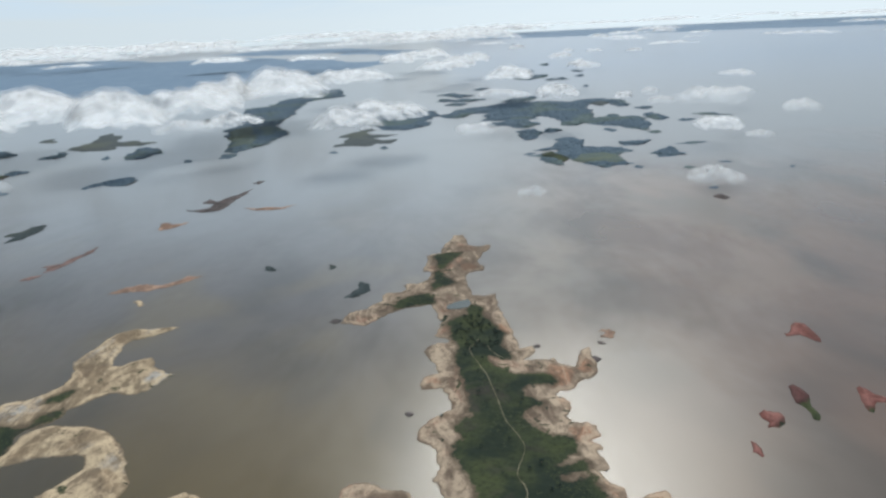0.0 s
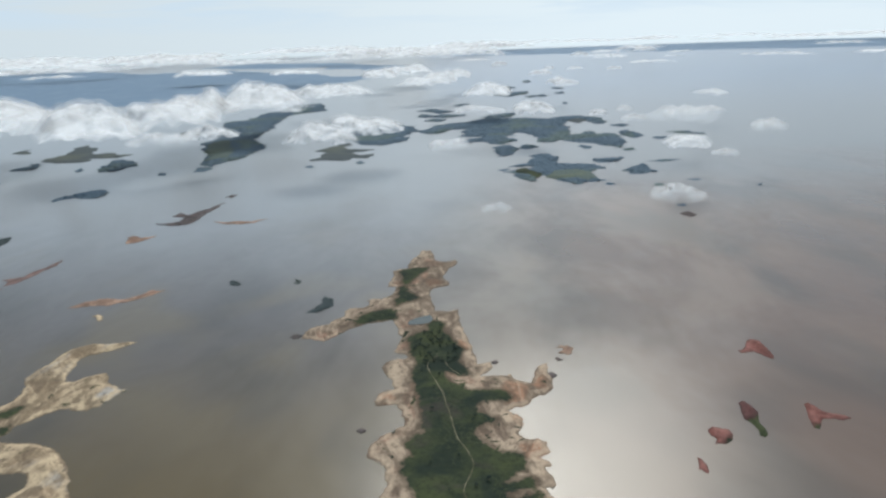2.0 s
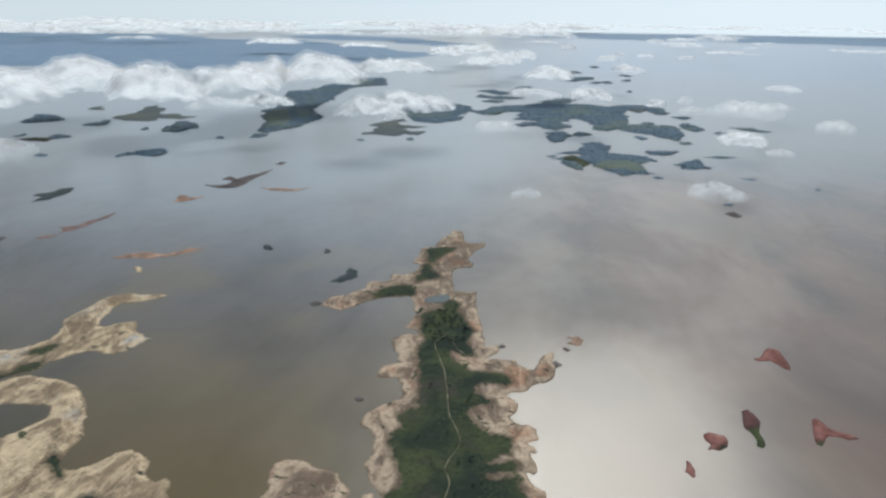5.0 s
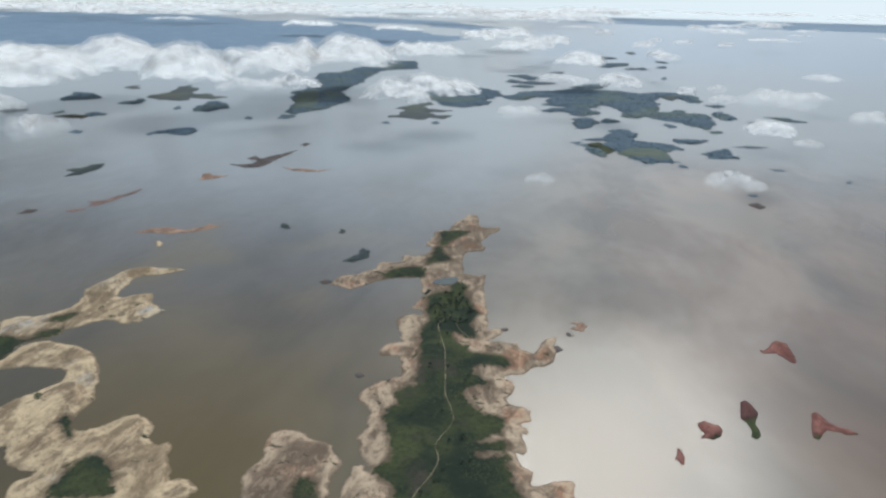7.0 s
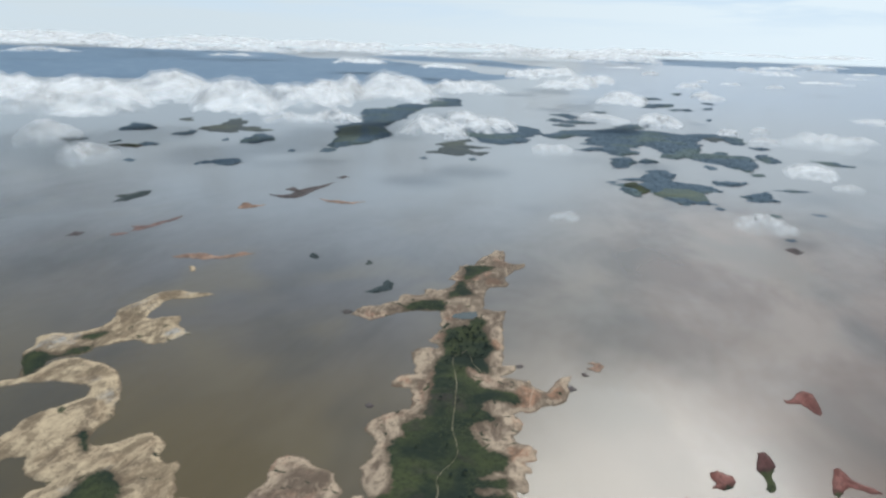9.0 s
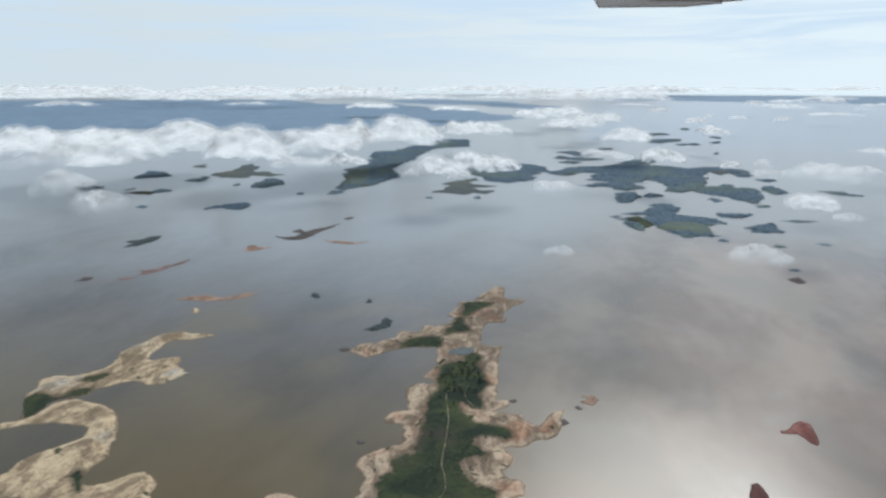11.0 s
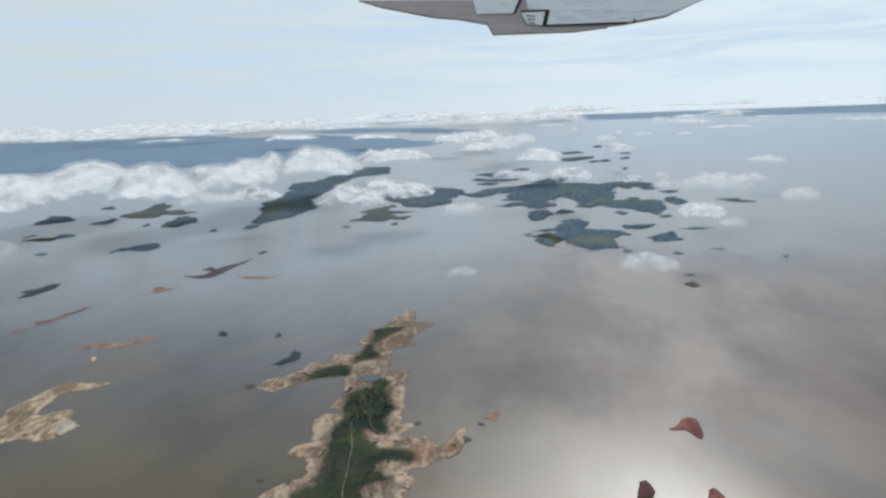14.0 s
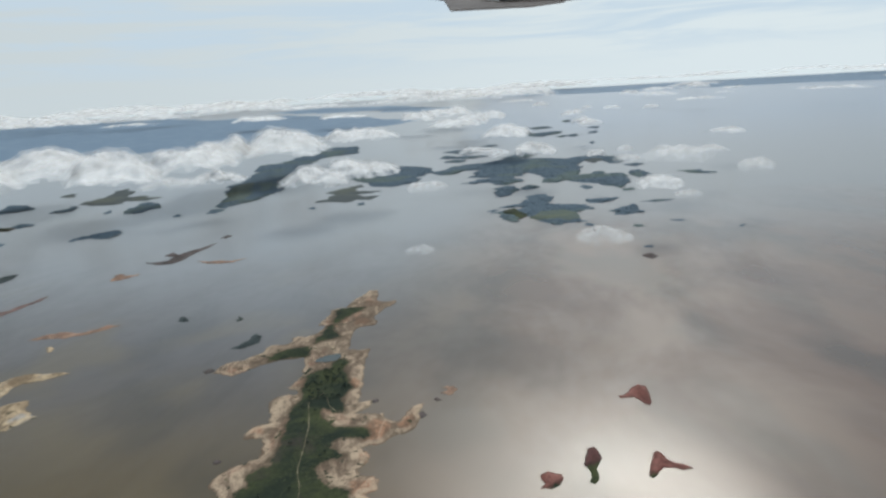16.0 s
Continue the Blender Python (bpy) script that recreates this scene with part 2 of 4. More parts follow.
BROWN = sand_material("brown_earth", (0.102, 0.086, 0.084), (0.079, 0.067, 0.066), (0.106, 0.078, 0.074), 0.5, (0.048, 0.042, 0.038))
# forest green shifted to blue-grey: distance haze put into the colour
HAZED_FOREST = forest_material("hazed_forest_floor", (0.090, 0.126, 0.160), (0.110, 0.144, 0.140), 0.03)
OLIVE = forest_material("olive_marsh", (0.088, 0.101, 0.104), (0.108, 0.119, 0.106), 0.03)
WOOD = forest_material("islet_wood", (0.056, 0.070, 0.072), (0.074, 0.084, 0.074), 0.08)
# mainland forest with the blue of distance haze mixed into its base colour
FAR_HAZED_FOREST = forest_material("hazed_mainland_forest", (0.135, 0.205, 0.285), (0.165, 0.238, 0.315), 0.3)
SCRUB = forest_material("scrub_leaves", (0.046, 0.056, 0.031), (0.060, 0.067, 0.036), 0.08)
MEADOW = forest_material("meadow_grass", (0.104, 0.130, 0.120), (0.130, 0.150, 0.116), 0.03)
# leaves take the same painted haze blue as the island floor
HAZED_CANOPY = forest_material("hazed_canopy_leaves", (0.090, 0.126, 0.160), (0.110, 0.144, 0.140), 0.03)
pool = material("pond_water")
finish(pool[1], pool[1].mix(pool[1].noise(pool[2], 0.3), (0.05, 0.065, 0.065), (0.08, 0.095, 0.09)), 0.2, None, 0.5, 1.33)
POOL = pool[0]
TREE_LEAF = forest_material("tree_leaves", (0.036, 0.049, 0.042), (0.050, 0.062, 0.046), 0.08)
BARK = paint_bark()
TRACK = material("dirt_track")
finish(TRACK[1], TRACK[1].mix(TRACK[1].ramp(TRACK[1].noise(TRACK[2], 0.35, 4.0), 0.35, 0.65), (0.080, 0.076, 0.044), (0.288, 0.248, 0.168)), 0.95, None, 0.2)
CLOUD = cloud_material("cloud_body", 0.97, 0.85, 0.045, 0.10)
VEILS = [cloud_material("cloud_veil", dense, 0.4 * dense, grain, 0.10) for dense, grain in ((0.36, 0.06), (0.22, 0.07))]
FAR_CLOUD = cloud_material("far_cloud_body", 0.62, 0.2, 0.012, 0.1)
FAR_VEIL = cloud_material("far_cloud_veil", 0.3, 0.0, 0.03, 0.1)
WISP = cloud_material("cloud_wisp", 0.30, 0.08, 0.07, 0.10)


# ---- numeric helpers ----
def hash2(ix, iy, iz, seed):
    h = (ix * 374761393 + iy * 668265263 + iz * 2147483647 + seed * 974634777) & 0xFFFFFFFF
    h = ((h ^ (h >> 13)) * 1274126177) & 0xFFFFFFFF
    return ((h ^ (h >> 16)) & 0xFFFF) / 65535.0


def value_noise(x, y, z, seed):
    ix, iy, iz = (np.floor(a).astype(np.int64) for a in (x, y, z))
    fx, fy, fz = x - ix, y - iy, z - iz
    fx, fy, fz = (a * a * (3 - 2 * a) for a in (fx, fy, fz))
    out = 0.0
    for dx in (0, 1):
        for dy in (0, 1):
            for dz in (0, 1):
                weight = (fx if dx else 1 - fx) * (fy if dy else 1 - fy) * (fz if dz else 1 - fz)
                out = out + weight * hash2(ix + dx, iy + dy, iz + dz, seed)
    return out


def fbm(x, y, z=0.0, octaves=4, seed=0):
    """Layered noise about 0, from -1 to 1."""
    x, y = np.asarray(x, float), np.asarray(y, float)
    z = np.zeros_like(x) + z
    total, amp, norm = 0.0, 1.0, 0.0
    for k in range(octaves):
        total = total + amp * (value_noise(x, y, z, seed + k) * 2 - 1)
        norm += amp
        x, y, z, amp = x * 2.03 + 7.1, y * 2.03 + 3.7, z * 2.03 + 1.3, amp * 0.55
    return total / norm


def inside(x, y, outline):
    """Signed distance to an outline, positive within."""
    pts = np.array(outline, float)
    best, odd = np.full(x.shape, 1e9), np.zeros(x.shape, bool)
    for (ax, ay), (bx, by) in zip(pts, np.roll(pts, -1, 0)):
        ex, ey = bx - ax, by - ay
        s = np.clip(((x - ax) * ex + (y - ay) * ey) / (ex * ex + ey * ey + 1e-9), 0, 1)
        best = np.minimum(best, np.hypot(x - ax - s * ex, y - ay - s * ey))
        if ay != by:
            odd ^= ((ay > y) != (by > y)) & (x < (bx - ax) * (y - ay) / (by - ay) + ax)
    return np.where(odd, best, -best)


def mesh_from(name, verts, faces, mat, smooth=True, **values):
    me = bpy.data.meshes.new(name)
    me.from_pydata(np.asarray(verts).tolist(), [], np.asarray(faces).tolist())
    for key, data in values.items():
        me.attributes.new(key, "FLOAT", "POINT").data.foreach_set("value", np.asarray(data, np.float32))
    me.materials.append(mat)
    if smooth:
        me.polygons.foreach_set("use_smooth", np.ones(len(me.polygons), bool))
    me.update()
    return me


def part(name, me, parent, label=""):
    ob = new(name, me)
    ob.parent = parent
    return tagged(ob, label) if label else ob


CLUMP = bmesh.new()
bmesh.ops.create_icosphere(CLUMP, subdivisions=1, radius=1.0)
CLUMP_V = np.array([v.co[:] for v in CLUMP.verts])
CLUMP_F = np.array([[v.index for v in f.verts] for f in CLUMP.faces])
CLUMP.free()
# low domes: the clump's upper half on a spread skirt
DOME_V = np.where(CLUMP_V[:, 2:] < 0, CLUMP_V * np.array((1.5, 1.5, 0.0)), CLUMP_V)
DOME_F = CLUMP_F[(CLUMP_V[CLUMP_F][:, :, 2] > 0).any(1)]


def clumps(name, spots, size, mat, seed, flat=0.6, dome=False):
    """Many uneven leaf clumps as one mesh; spots are their feet."""
    rng = np.random.default_rng(seed)
    shape, skin = (DOME_V, DOME_F) if dome else (CLUMP_V, CLUMP_F)
    n, k = len(spots), len(shape)
    r = size * rng.uniform(0.55, 1.5, (n, 1, 1)) * rng.uniform(0.75, 1.25, (n, 1, 3)) * np.array((1.0, 1.0, flat))
    v = shape[None] * r * rng.uniform(0.65, 1.3, (n, k, 1))
    v = v + spots[:, None, :] + np.array((0, 0, 0.0 if dome else 0.35 * size))
    f = skin[None] + (np.arange(n) * k)[:, None, None]
    return mesh_from(name, v.reshape(-1, 3), f.reshape(-1, 3), mat)


LANDS = {}


def land(name, coast, mat, label, step, top=1.2, slope=4.0, ragged=1.0, greens=(), grown=None, seed=1, relief=0.35, group="", category="island", warp=0.12, pool=None, swell=0.0, fingers=0.0, rust=()):
    """Low land above the lake: a height field cut from an outline with a frayed shore. greens: outlines of grown ground;
    grown: how far from the shore the plants begin, where no outline is given."""
    pts = np.array(coast, float)
    lo, hi = pts.min(0) - 3 * step - ragged, pts.max(0) + 3 * step + ragged
    nx, ny = (np.ceil((hi - lo) / step).astype(int) + 1)
    x, y = np.meshgrid(lo[0] + step * np.arange(nx), lo[1] + step * np.arange(ny))
    wx = x + ragged * (fbm(x * warp, y * warp, 0.0, 4, seed) + 0.65 * fbm(x * warp * 3.3, y * warp * 3.3, 5.0, 3, seed + 3))
    wy = y + ragged * (fbm(x * warp, y * warp, 9.0, 4, seed + 20) + 0.65 * fbm(x * warp * 3.3, y * warp * 3.3, 6.0, 3, seed + 7))
    wx = wx + fingers * fbm(x * 0.018, y * 0.09, 3.0, 4, seed + 11)
    d = inside(wx, wy, coast) + swell
    veg = np.full(x.shape, -9.0)
    for g in greens:
        veg = np.maximum(veg, inside(wx, wy, g))
    if grown is not None:
        veg = np.maximum(veg, d - grown)
    veg = 1 / (1 + np.exp(-np.clip(veg / max(0.8, 0.5 * step), -20, 20)))
    rise = 1 - np.exp(-np.maximum(d, 0) / slope)
    lumps = fbm(x * 0.09, y * 0.09, 4.0, 5, seed + 40)
    terrace = fbm(d * 0.6 + 2.0 * lumps, d * 0.0, 2.0, 3, seed + 60)
    z = top * rise * (1 + 0.5 * lumps) + relief * rise * (terrace * (1 - veg) + 0.6 * fbm(x * 0.4, y * 0.4, 1.0, 4, seed + 80))
    z = np.where(d < 0, np.maximum(0.35 * d, -0.8), z + 0.05)
    if pool:
        basin = inside(wx, wy, pool)
        z = np.where(basin > -1.5, z + (np.where(basin > -0.4, 0.8, 1.05) - z) * np.clip((basin + 1.5) / 1.1, 0, 1), z)
    red = np.zeros(x.shape)
    for rx, ry, rr in rust:
        red = np.maximum(red, np.clip(1.3 - np.hypot(wx - rx, 0.6 * (wy - ry)) / rr, 0, 1))
    keep = (d > -1.6 * step)
    q = keep[:-1, :-1] | keep[1:, :-1] | keep[:-1, 1:] | keep[1:, 1:]
    idx = np.arange(nx * ny).reshape(ny, nx)
    faces = np.stack([idx[:-1, :-1][q], idx[:-1, 1:][q], idx[1:, 1:][q], idx[1:, :-1][q]], 1)
    used, back = np.unique(faces, return_inverse=True)
    verts = np.stack([x.ravel(), y.ravel(), z.ravel()], 1)[used]
    me = mesh_from(name, verts, back.reshape(-1, 4), mat, True, shore=d.ravel()[used], veg=veg.ravel()[used], rust=red.ravel()[used])
    ob = tagged(new(name, me), label, category, group)
    LANDS[ob.name] = (lo, step, z, veg, d)
    return ob


def ground_at(ob, x, y):
    lo, step, z, veg, d = LANDS[ob.name]
    i = np.clip(((y - lo[1]) / step).astype(int), 0, z.shape[0] - 1)
    j = np.clip(((x - lo[0]) / step).astype(int), 0, z.shape[1] - 1)
    return z[i, j], veg[i, j], d[i, j]


def plant(ob, per, size, mat, seed, name="scrub", least=0.6, thin=0.0, label=""):
    """Scatter leaf clumps over the grown part of a land; per: ground for each, in square metres."""
    lo, step, z, veg, d = LANDS[ob.name]
    rng = np.random.default_rng(seed)
    n = int(z.size * step * step / per)
    x, y = lo[0] + rng.random(n) * step * (z.shape[1] - 1), lo[1] + rng.random(n) * step * (z.shape[0] - 1)
    g, v, near = ground_at(ob, x, y)
    thick = fbm(x * 0.07, y * 0.07, 3.0, 4, seed)
    ok = (v > least) & (near > 0.2) & (thick > thin + rng.normal(0, 0.12, n))
    if not ok.any():
        return None
    spots = np.stack([x, y, g], 1)[ok]
    return tagged(part(name, clumps(name, spots, size, mat, seed, 0.09 if mat is HAZED_CANOPY else 0.3, True), ob, label), kind="stuff")


# ---- lake ----
def disc(name, radius, mat):
    rings = [0.0] + list(np.geomspace(60, radius, 26))
    n = 128
    verts, faces = [(0, 0, 0)], []
    for r in rings[1:]:
        verts += [(r * math.cos(2 * math.pi * k / n), r * math.sin(2 * math.pi * k / n), 0.0) for k in range(n)]
    for k in range(n):
        faces.append((0, 1 + k, 1 + (k + 1) % n))
    for i in range(len(rings) - 2):
        for k in range(n):
            a, b = 1 + i * n + k, 1 + i * n + (k + 1) % n
            faces.append((a, a + n, b + n, b))
    me = bpy.data.meshes.new(name)
    me.from_pydata(verts, [], faces)
    me.materials.append(mat)
    return new(name, me)


tagged(disc("water", 4950.0, WATER), "wide silty brown lake with a dull sheen, paled as by haze far out", "lake", kind="structure")

# ---- mainland on the horizon ----
MAIN_WEST = [
    (-1430, 900), (-1300, 1100), (-1030, 1150), (-710, 1190), (-450, 1270), (-280, 1420), (-140, 1750), (-340, 2120),
    (-570, 2340), (-810, 2740), (-970, 2590), (-1620, 3190), (-2340, 3110), (-2910, 2960), (-4020, 2680),
]
MAIN_NORTH = [(-980, 3080), (-650, 2730), (-400, 2720), (-170, 2220), (-40, 2430), (-280, 2980), (-840, 3490)]
MAIN_EAST = [
    (30, 3960), (340, 3490), (720, 3220), (1070, 3070), (1420, 2980), (1620, 2750), (2120, 2610), (2940, 3670),
    (2390, 4130), (1460, 4260), (410, 4420),
]
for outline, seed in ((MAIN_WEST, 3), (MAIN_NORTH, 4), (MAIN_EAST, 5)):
    tagged(land("shore", outline, FAR_HAZED_FOREST, "distant forested mainland beyond the lake, tinted haze blue", 22.0, 5.0, 60.0, 110.0, (), 20.0, seed, 2.0, category="mainland", warp=0.004), kind="structure")

# ---- peninsula ----
EAST_TIP = [
    (-0.9, 271.4), (1, 280), (4.3, 285.7), (5.9, 292.1), (10.2, 292), (11.5, 285.3), (11.7, 277), (15.6, 274.5),
    (18.3, 274.2), (21.9, 276.4), (21.6, 270.1), (17.8, 264.8), (15.5, 257.1), (14.6, 252), (17.3, 249.1), (16.7, 244.3),
    (12.4, 243.6), (8.8, 241), (8.6, 235.9), (9, 229.8), (10.1, 223.6), (10, 219.7), (13.7, 218.7), (16.8, 218.7),
    (19.3, 220.2), (19.2, 215.4), (19.2, 209.7), (19.9, 204.8), (20.7, 199.3), (21.1, 193.4), (21.7, 190.1), (21.7, 185),
    (22.7, 181.1), (22.6, 176.5), (24.5, 176.8), (26.6, 177.9), (27.5, 174.3), (25.5, 171.7), (22.8, 169.5), (26.3, 169),
]
EAST_COAST = [
    (30.8, 168.7), (32.5, 169.3), (32.4, 167.2), (34.3, 165.5), (37.7, 164), (39.5, 167), (40.4, 170.6), (42.2, 173.8),
    (45.1, 175), (44.6, 171.7), (44.2, 169.1), (44.4, 164.8), (43.6, 159.8), (41.5, 157.6), (38.5, 156.5), (36.3, 154.9),
    (35.6, 152.4), (33.7, 150.9), (30.5, 151.3), (28.9, 149.5), (30.6, 148.1), (32.6, 145.6), (32, 142.8), (30.9, 140.4),
    (30, 139), (31, 137.4), (33.2, 136.4), (35.5, 136), (36.6, 134.8), (37.2, 132.7), (37, 130.3), (35.2, 129.3),
    (33.8, 128.6), (35.5, 127.7), (36.4, 126.3), (35.9, 124.9), (34.7, 125.2), (35, 123.3), (35.6, 121.2), (35.9, 118.2),
    (35, 117.4), (33.2, 117.8), (33.7, 115.5), (34.7, 113.1), (36.3, 112.4), (37.6, 112.2), (37.5, 109.8), (37, 108),
]
EAST_FOOT = [
    (38.2, 107.8), (40.1, 108.1), (42.6, 109.4), (44.5, 110.2), (46.5, 110.3), (46.8, 108.6), (46.1, 106.7), (46.4, 104.8),
    (48, 98.2),
]
WEST_FOOT = [
    (-4.2, 88.9), (-3.3, 95.9), (-3.1, 97.3), (-4.1, 100), (-4, 102.6), (-3.2, 104.5), (-3.3, 107.5), (-1.5, 107.9),
    (-0.5, 106.4), (0.7, 105.5), (0.6, 107.7), (-0.7, 109), (-2.1, 110.3), (-3.5, 113.1), (-3.4, 115.2), (-4.7, 117.1),
    (-4.8, 118.6), (-3.8, 119.4), (-3.6, 121.6), (-4.4, 123.8), (-4.4, 126.1), (-4.6, 128.5), (-5.5, 130.3),
]
WEST_COAST = [
    (-7.5, 131.3), (-9, 132.8), (-8.8, 136), (-7.6, 138.9), (-5.1, 141.8), (-1.8, 144), (-0.2, 145.5), (0.2, 147.9),
    (-0.9, 150.1), (-0.3, 152.7), (-2.1, 154.3), (-2.8, 156.1), (-5.1, 155.7), (-8.3, 155.9), (-9.3, 158), (-8.3, 160.6),
    (-6.6, 162.6), (-5.1, 163.9), (-3.4, 164.2), (-4.2, 166.9), (-4.1, 169.8), (-5.5, 171.4), (-6.7, 174.3), (-7.8, 177.3),
    (-7.3, 180.2), (-5.3, 182.2), (-3.1, 182.5), (-0.4, 182.6), (0.6, 184), (-0.7, 185.9), (-3.4, 186.7), (-4.5, 188.3),
    (-3.1, 191.6), (-2.4, 196.3), (-1.4, 198.8), (-3.2, 200.9), (-3.4, 205.8), (-4.8, 210.7), (-6.3, 213.1),
]
WEST_SPIT = [
    (-10.5, 211.8), (-14.8, 211.1), (-18.7, 208.8), (-21.5, 206.8), (-24, 203.8), (-26.4, 200.4), (-28.9, 198), (-31.5, 199.5),
    (-34.4, 200.5), (-37.9, 200.9), (-37.9, 202.9), (-36.9, 206.8), (-35.5, 209.7), (-32.6, 211.2), (-29.5, 212.3), (-27.9, 214.8),
    (-26.1, 216.8), (-24.2, 218.2), (-24.6, 222.8), (-22.8, 225.5), (-20.1, 225.9), (-17.8, 225.8), (-15.5, 228.6), (-16.8, 232.6),
    (-14.7, 234.3), (-11, 233.7), (-8.9, 235.3), (-6.9, 237.6), (-5.8, 241.6), (-5.7, 245.7), (-9, 246.4), (-8.9, 250.6),
    (-7.6, 253.6), (-7.1, 260.3), (-7.3, 265.6), (-4.3, 266.9), (-1, 267.5),
]
GRASS_EAST = [
    (7.2, 201.2), (7.5, 207.2), (9.9, 209.1), (12, 208.4), (13.6, 205.2), (12.5, 200.2), (14.9, 196), (16, 192.6),
    (17.6, 188.5), (19.3, 185.9), (17.7, 182.3), (17.1, 178.3), (18.5, 173.5), (20.2, 169.8), (16.5, 169.9), (14, 171.3),
    (12.3, 171.8), (12.1, 168.8), (13.5, 165.5), (15.9, 162.8), (17.9, 160.5), (20.8, 160), (24.3, 159.9), (27.7, 159.8),
    (29.9, 157.6), (30.8, 155.2), (28.8, 153.7), (26.3, 153.9), (22.2, 153.2), (20, 150.8), (20.6, 148.5), (22.7, 146.8),
    (24.8, 144.3), (23.8, 142.8), (21.2, 142.4), (19.3, 140.7), (18.4, 138.5), (19.6, 136.1), (21.7, 133.4), (23.9, 131.1),
    (26.2, 130.2), (28.3, 129.9), (29.8, 129.1), (30.3, 126.9),
]
GRASS_FOOT = [
    (29.8, 123.5), (27.3, 122.7), (25.8, 120.8), (23.4, 119.3), (25.9, 119.1), (28.8, 120.2), (30.6, 120.9), (31.4, 118.5),
    (30.3, 117.7), (27.7, 116.9), (25.1, 116.1), (23.5, 115.9), (24.2, 114), (26.3, 113.5), (28.1, 113.8), (30.1, 115.7),
    (31.1, 114.5), (30.8, 112.5), (31.7, 110.2), (32.2, 107.8), (32.7, 106.1), (33.9, 104.6), (35.2, 103.1), (36.4, 96.5),
    (8.4, 92.2), (7.8, 98.9), (8, 101), (6.6, 102.1), (4.8, 103.1), (3.8, 104.7),
]
GRASS_WEST = [
    (2.2, 105.7), (1.5, 107.5), (4.7, 109.5), (4.9, 111), (3.7, 114.2), (3.1, 117.2), (1.7, 119.2), (1.1, 122.4),
    (0.1, 124.5), (-0.4, 128), (0.6, 130.1), (2.5, 130.4), (2.6, 132.1), (1, 133.9), (0.2, 135.6), (1.8, 138),
    (3.9, 139.4), (5.7, 140.5), (4.8, 143.1), (5, 146.9), (5.2, 150.5), (4.2, 153.4), (4.2, 156.6), (3.2, 161.4),
    (2.7, 166.6), (1.6, 171.9), (2.5, 174.7), (3.5, 178), (2.5, 181.8), (0.9, 186.6), (1.3, 192.3), (-0.4, 196.6),
    (3.2, 199.6),
]
TIP_GRASS = [
    (-4.3, 263.1), (0.7, 264.7), (8.9, 265.5), (5.3, 258.1), (2.1, 252.6), (-0.5, 245.9), (-2.5, 245.6), (-2.6, 253.8),
]
NECK_GRASS = [
    (-4.6, 243.2), (-2.2, 245.6), (-0.5, 238.7), (1.9, 234.7), (4.8, 230.3), (1.6, 228), (-2.2, 227.3), (-4.1, 224.6),
    (-5.5, 228.5), (-3.7, 233.7),
]
SPIT_GRASS = [
    (-18.9, 209.9), (-18.9, 214.7), (-16.2, 218), (-12.1, 220.4), (-6.8, 222.4), (-4.6, 218.8), (-4.1, 212.9), (-10.7, 212.9),
]
POND = [
    (0.2, 206.4), (0.4, 209.5), (3.7, 212.2), (8.4, 214), (9.5, 210.6), (8.1, 207.3), (4.5, 206.1),
]
RUST = [(32.3, 157.3, 5), (41.1, 163.2, 3.5), (35.5, 132.4, 5), (31.5, 146.0, 3), (44.4, 106.8, 4), (35.7, 110.5, 3), (31.9, 131.8, 3.5), (19.4, 189.7, 3), (-5.8, 158.9, 3), (10.3, 245.8, 4)]
COAST = EAST_TIP + EAST_COAST + EAST_FOOT + WEST_FOOT + WEST_COAST + WEST_SPIT
GRASSLAND = GRASS_EAST + GRASS_FOOT + GRASS_WEST
peninsula = land("peninsula", COAST, SAND, "long eroded sandy peninsula with a dark grassy spine", 0.36, 1.0, 3.0, 0.75,
                 (GRASSLAND, TIP_GRASS, NECK_GRASS, SPIT_GRASS), None, 11, 0.35, "", "peninsula", 0.4, POND, rust=RUST)
plant(peninsula, 0.3, 0.16, SCRUB, 5, thin=0.16, label="dark green low scrub")


def track(ob, way, width, label):
    """A worn strip that follows the ground along a bending line."""
    pts = np.array(way, float)
    t = np.linspace(0, len(pts) - 1, 30 * len(pts))
    i = np.clip(t.astype(int), 0, len(pts) - 2)
    before, after = pts[np.maximum(i - 1, 0)], pts[np.minimum(i + 2, len(pts) - 1)]
    s = (t - i)[:, None]
    mid = 0.5 * (2 * pts[i] + (pts[i + 1] - before) * s + (2 * before - 5 * pts[i] + 4 * pts[i + 1] - after) * s * s + (3 * pts[i] - before - 3 * pts[i + 1] + after) * s ** 3)
    mid = mid + 0.25 * np.stack([fbm(mid[:, 1] * 0.3, mid[:, 0] * 0.3, k, 3, 70) for k in (0.0, 5.0)], 1)
    along = np.gradient(mid, axis=0)
    across = np.stack([-along[:, 1], along[:, 0]], 1) / np.linalg.norm(along, axis=1)[:, None]
    wide = width * (0.7 + 0.6 * (fbm(mid[:, 1] * 0.5, mid[:, 0] * 0.5, 2.0, 3, 71) + 0.5))
    rows = [mid + across * (wide * k)[:, None] for k in (-0.5, 0.0, 0.5)]
    verts = np.concatenate([np.column_stack([r, ground_at(ob, r[:, 0], r[:, 1])[0] + 0.09]) for r in rows])
    n = len(mid)
    faces = [(k * n + j, k * n + j + 1, (k + 1) * n + j + 1, (k + 1) * n + j) for k in range(2) for j in range(n - 1)]
    return part("track", mesh_from("track", verts, faces, TRACK[0]), ob, label)


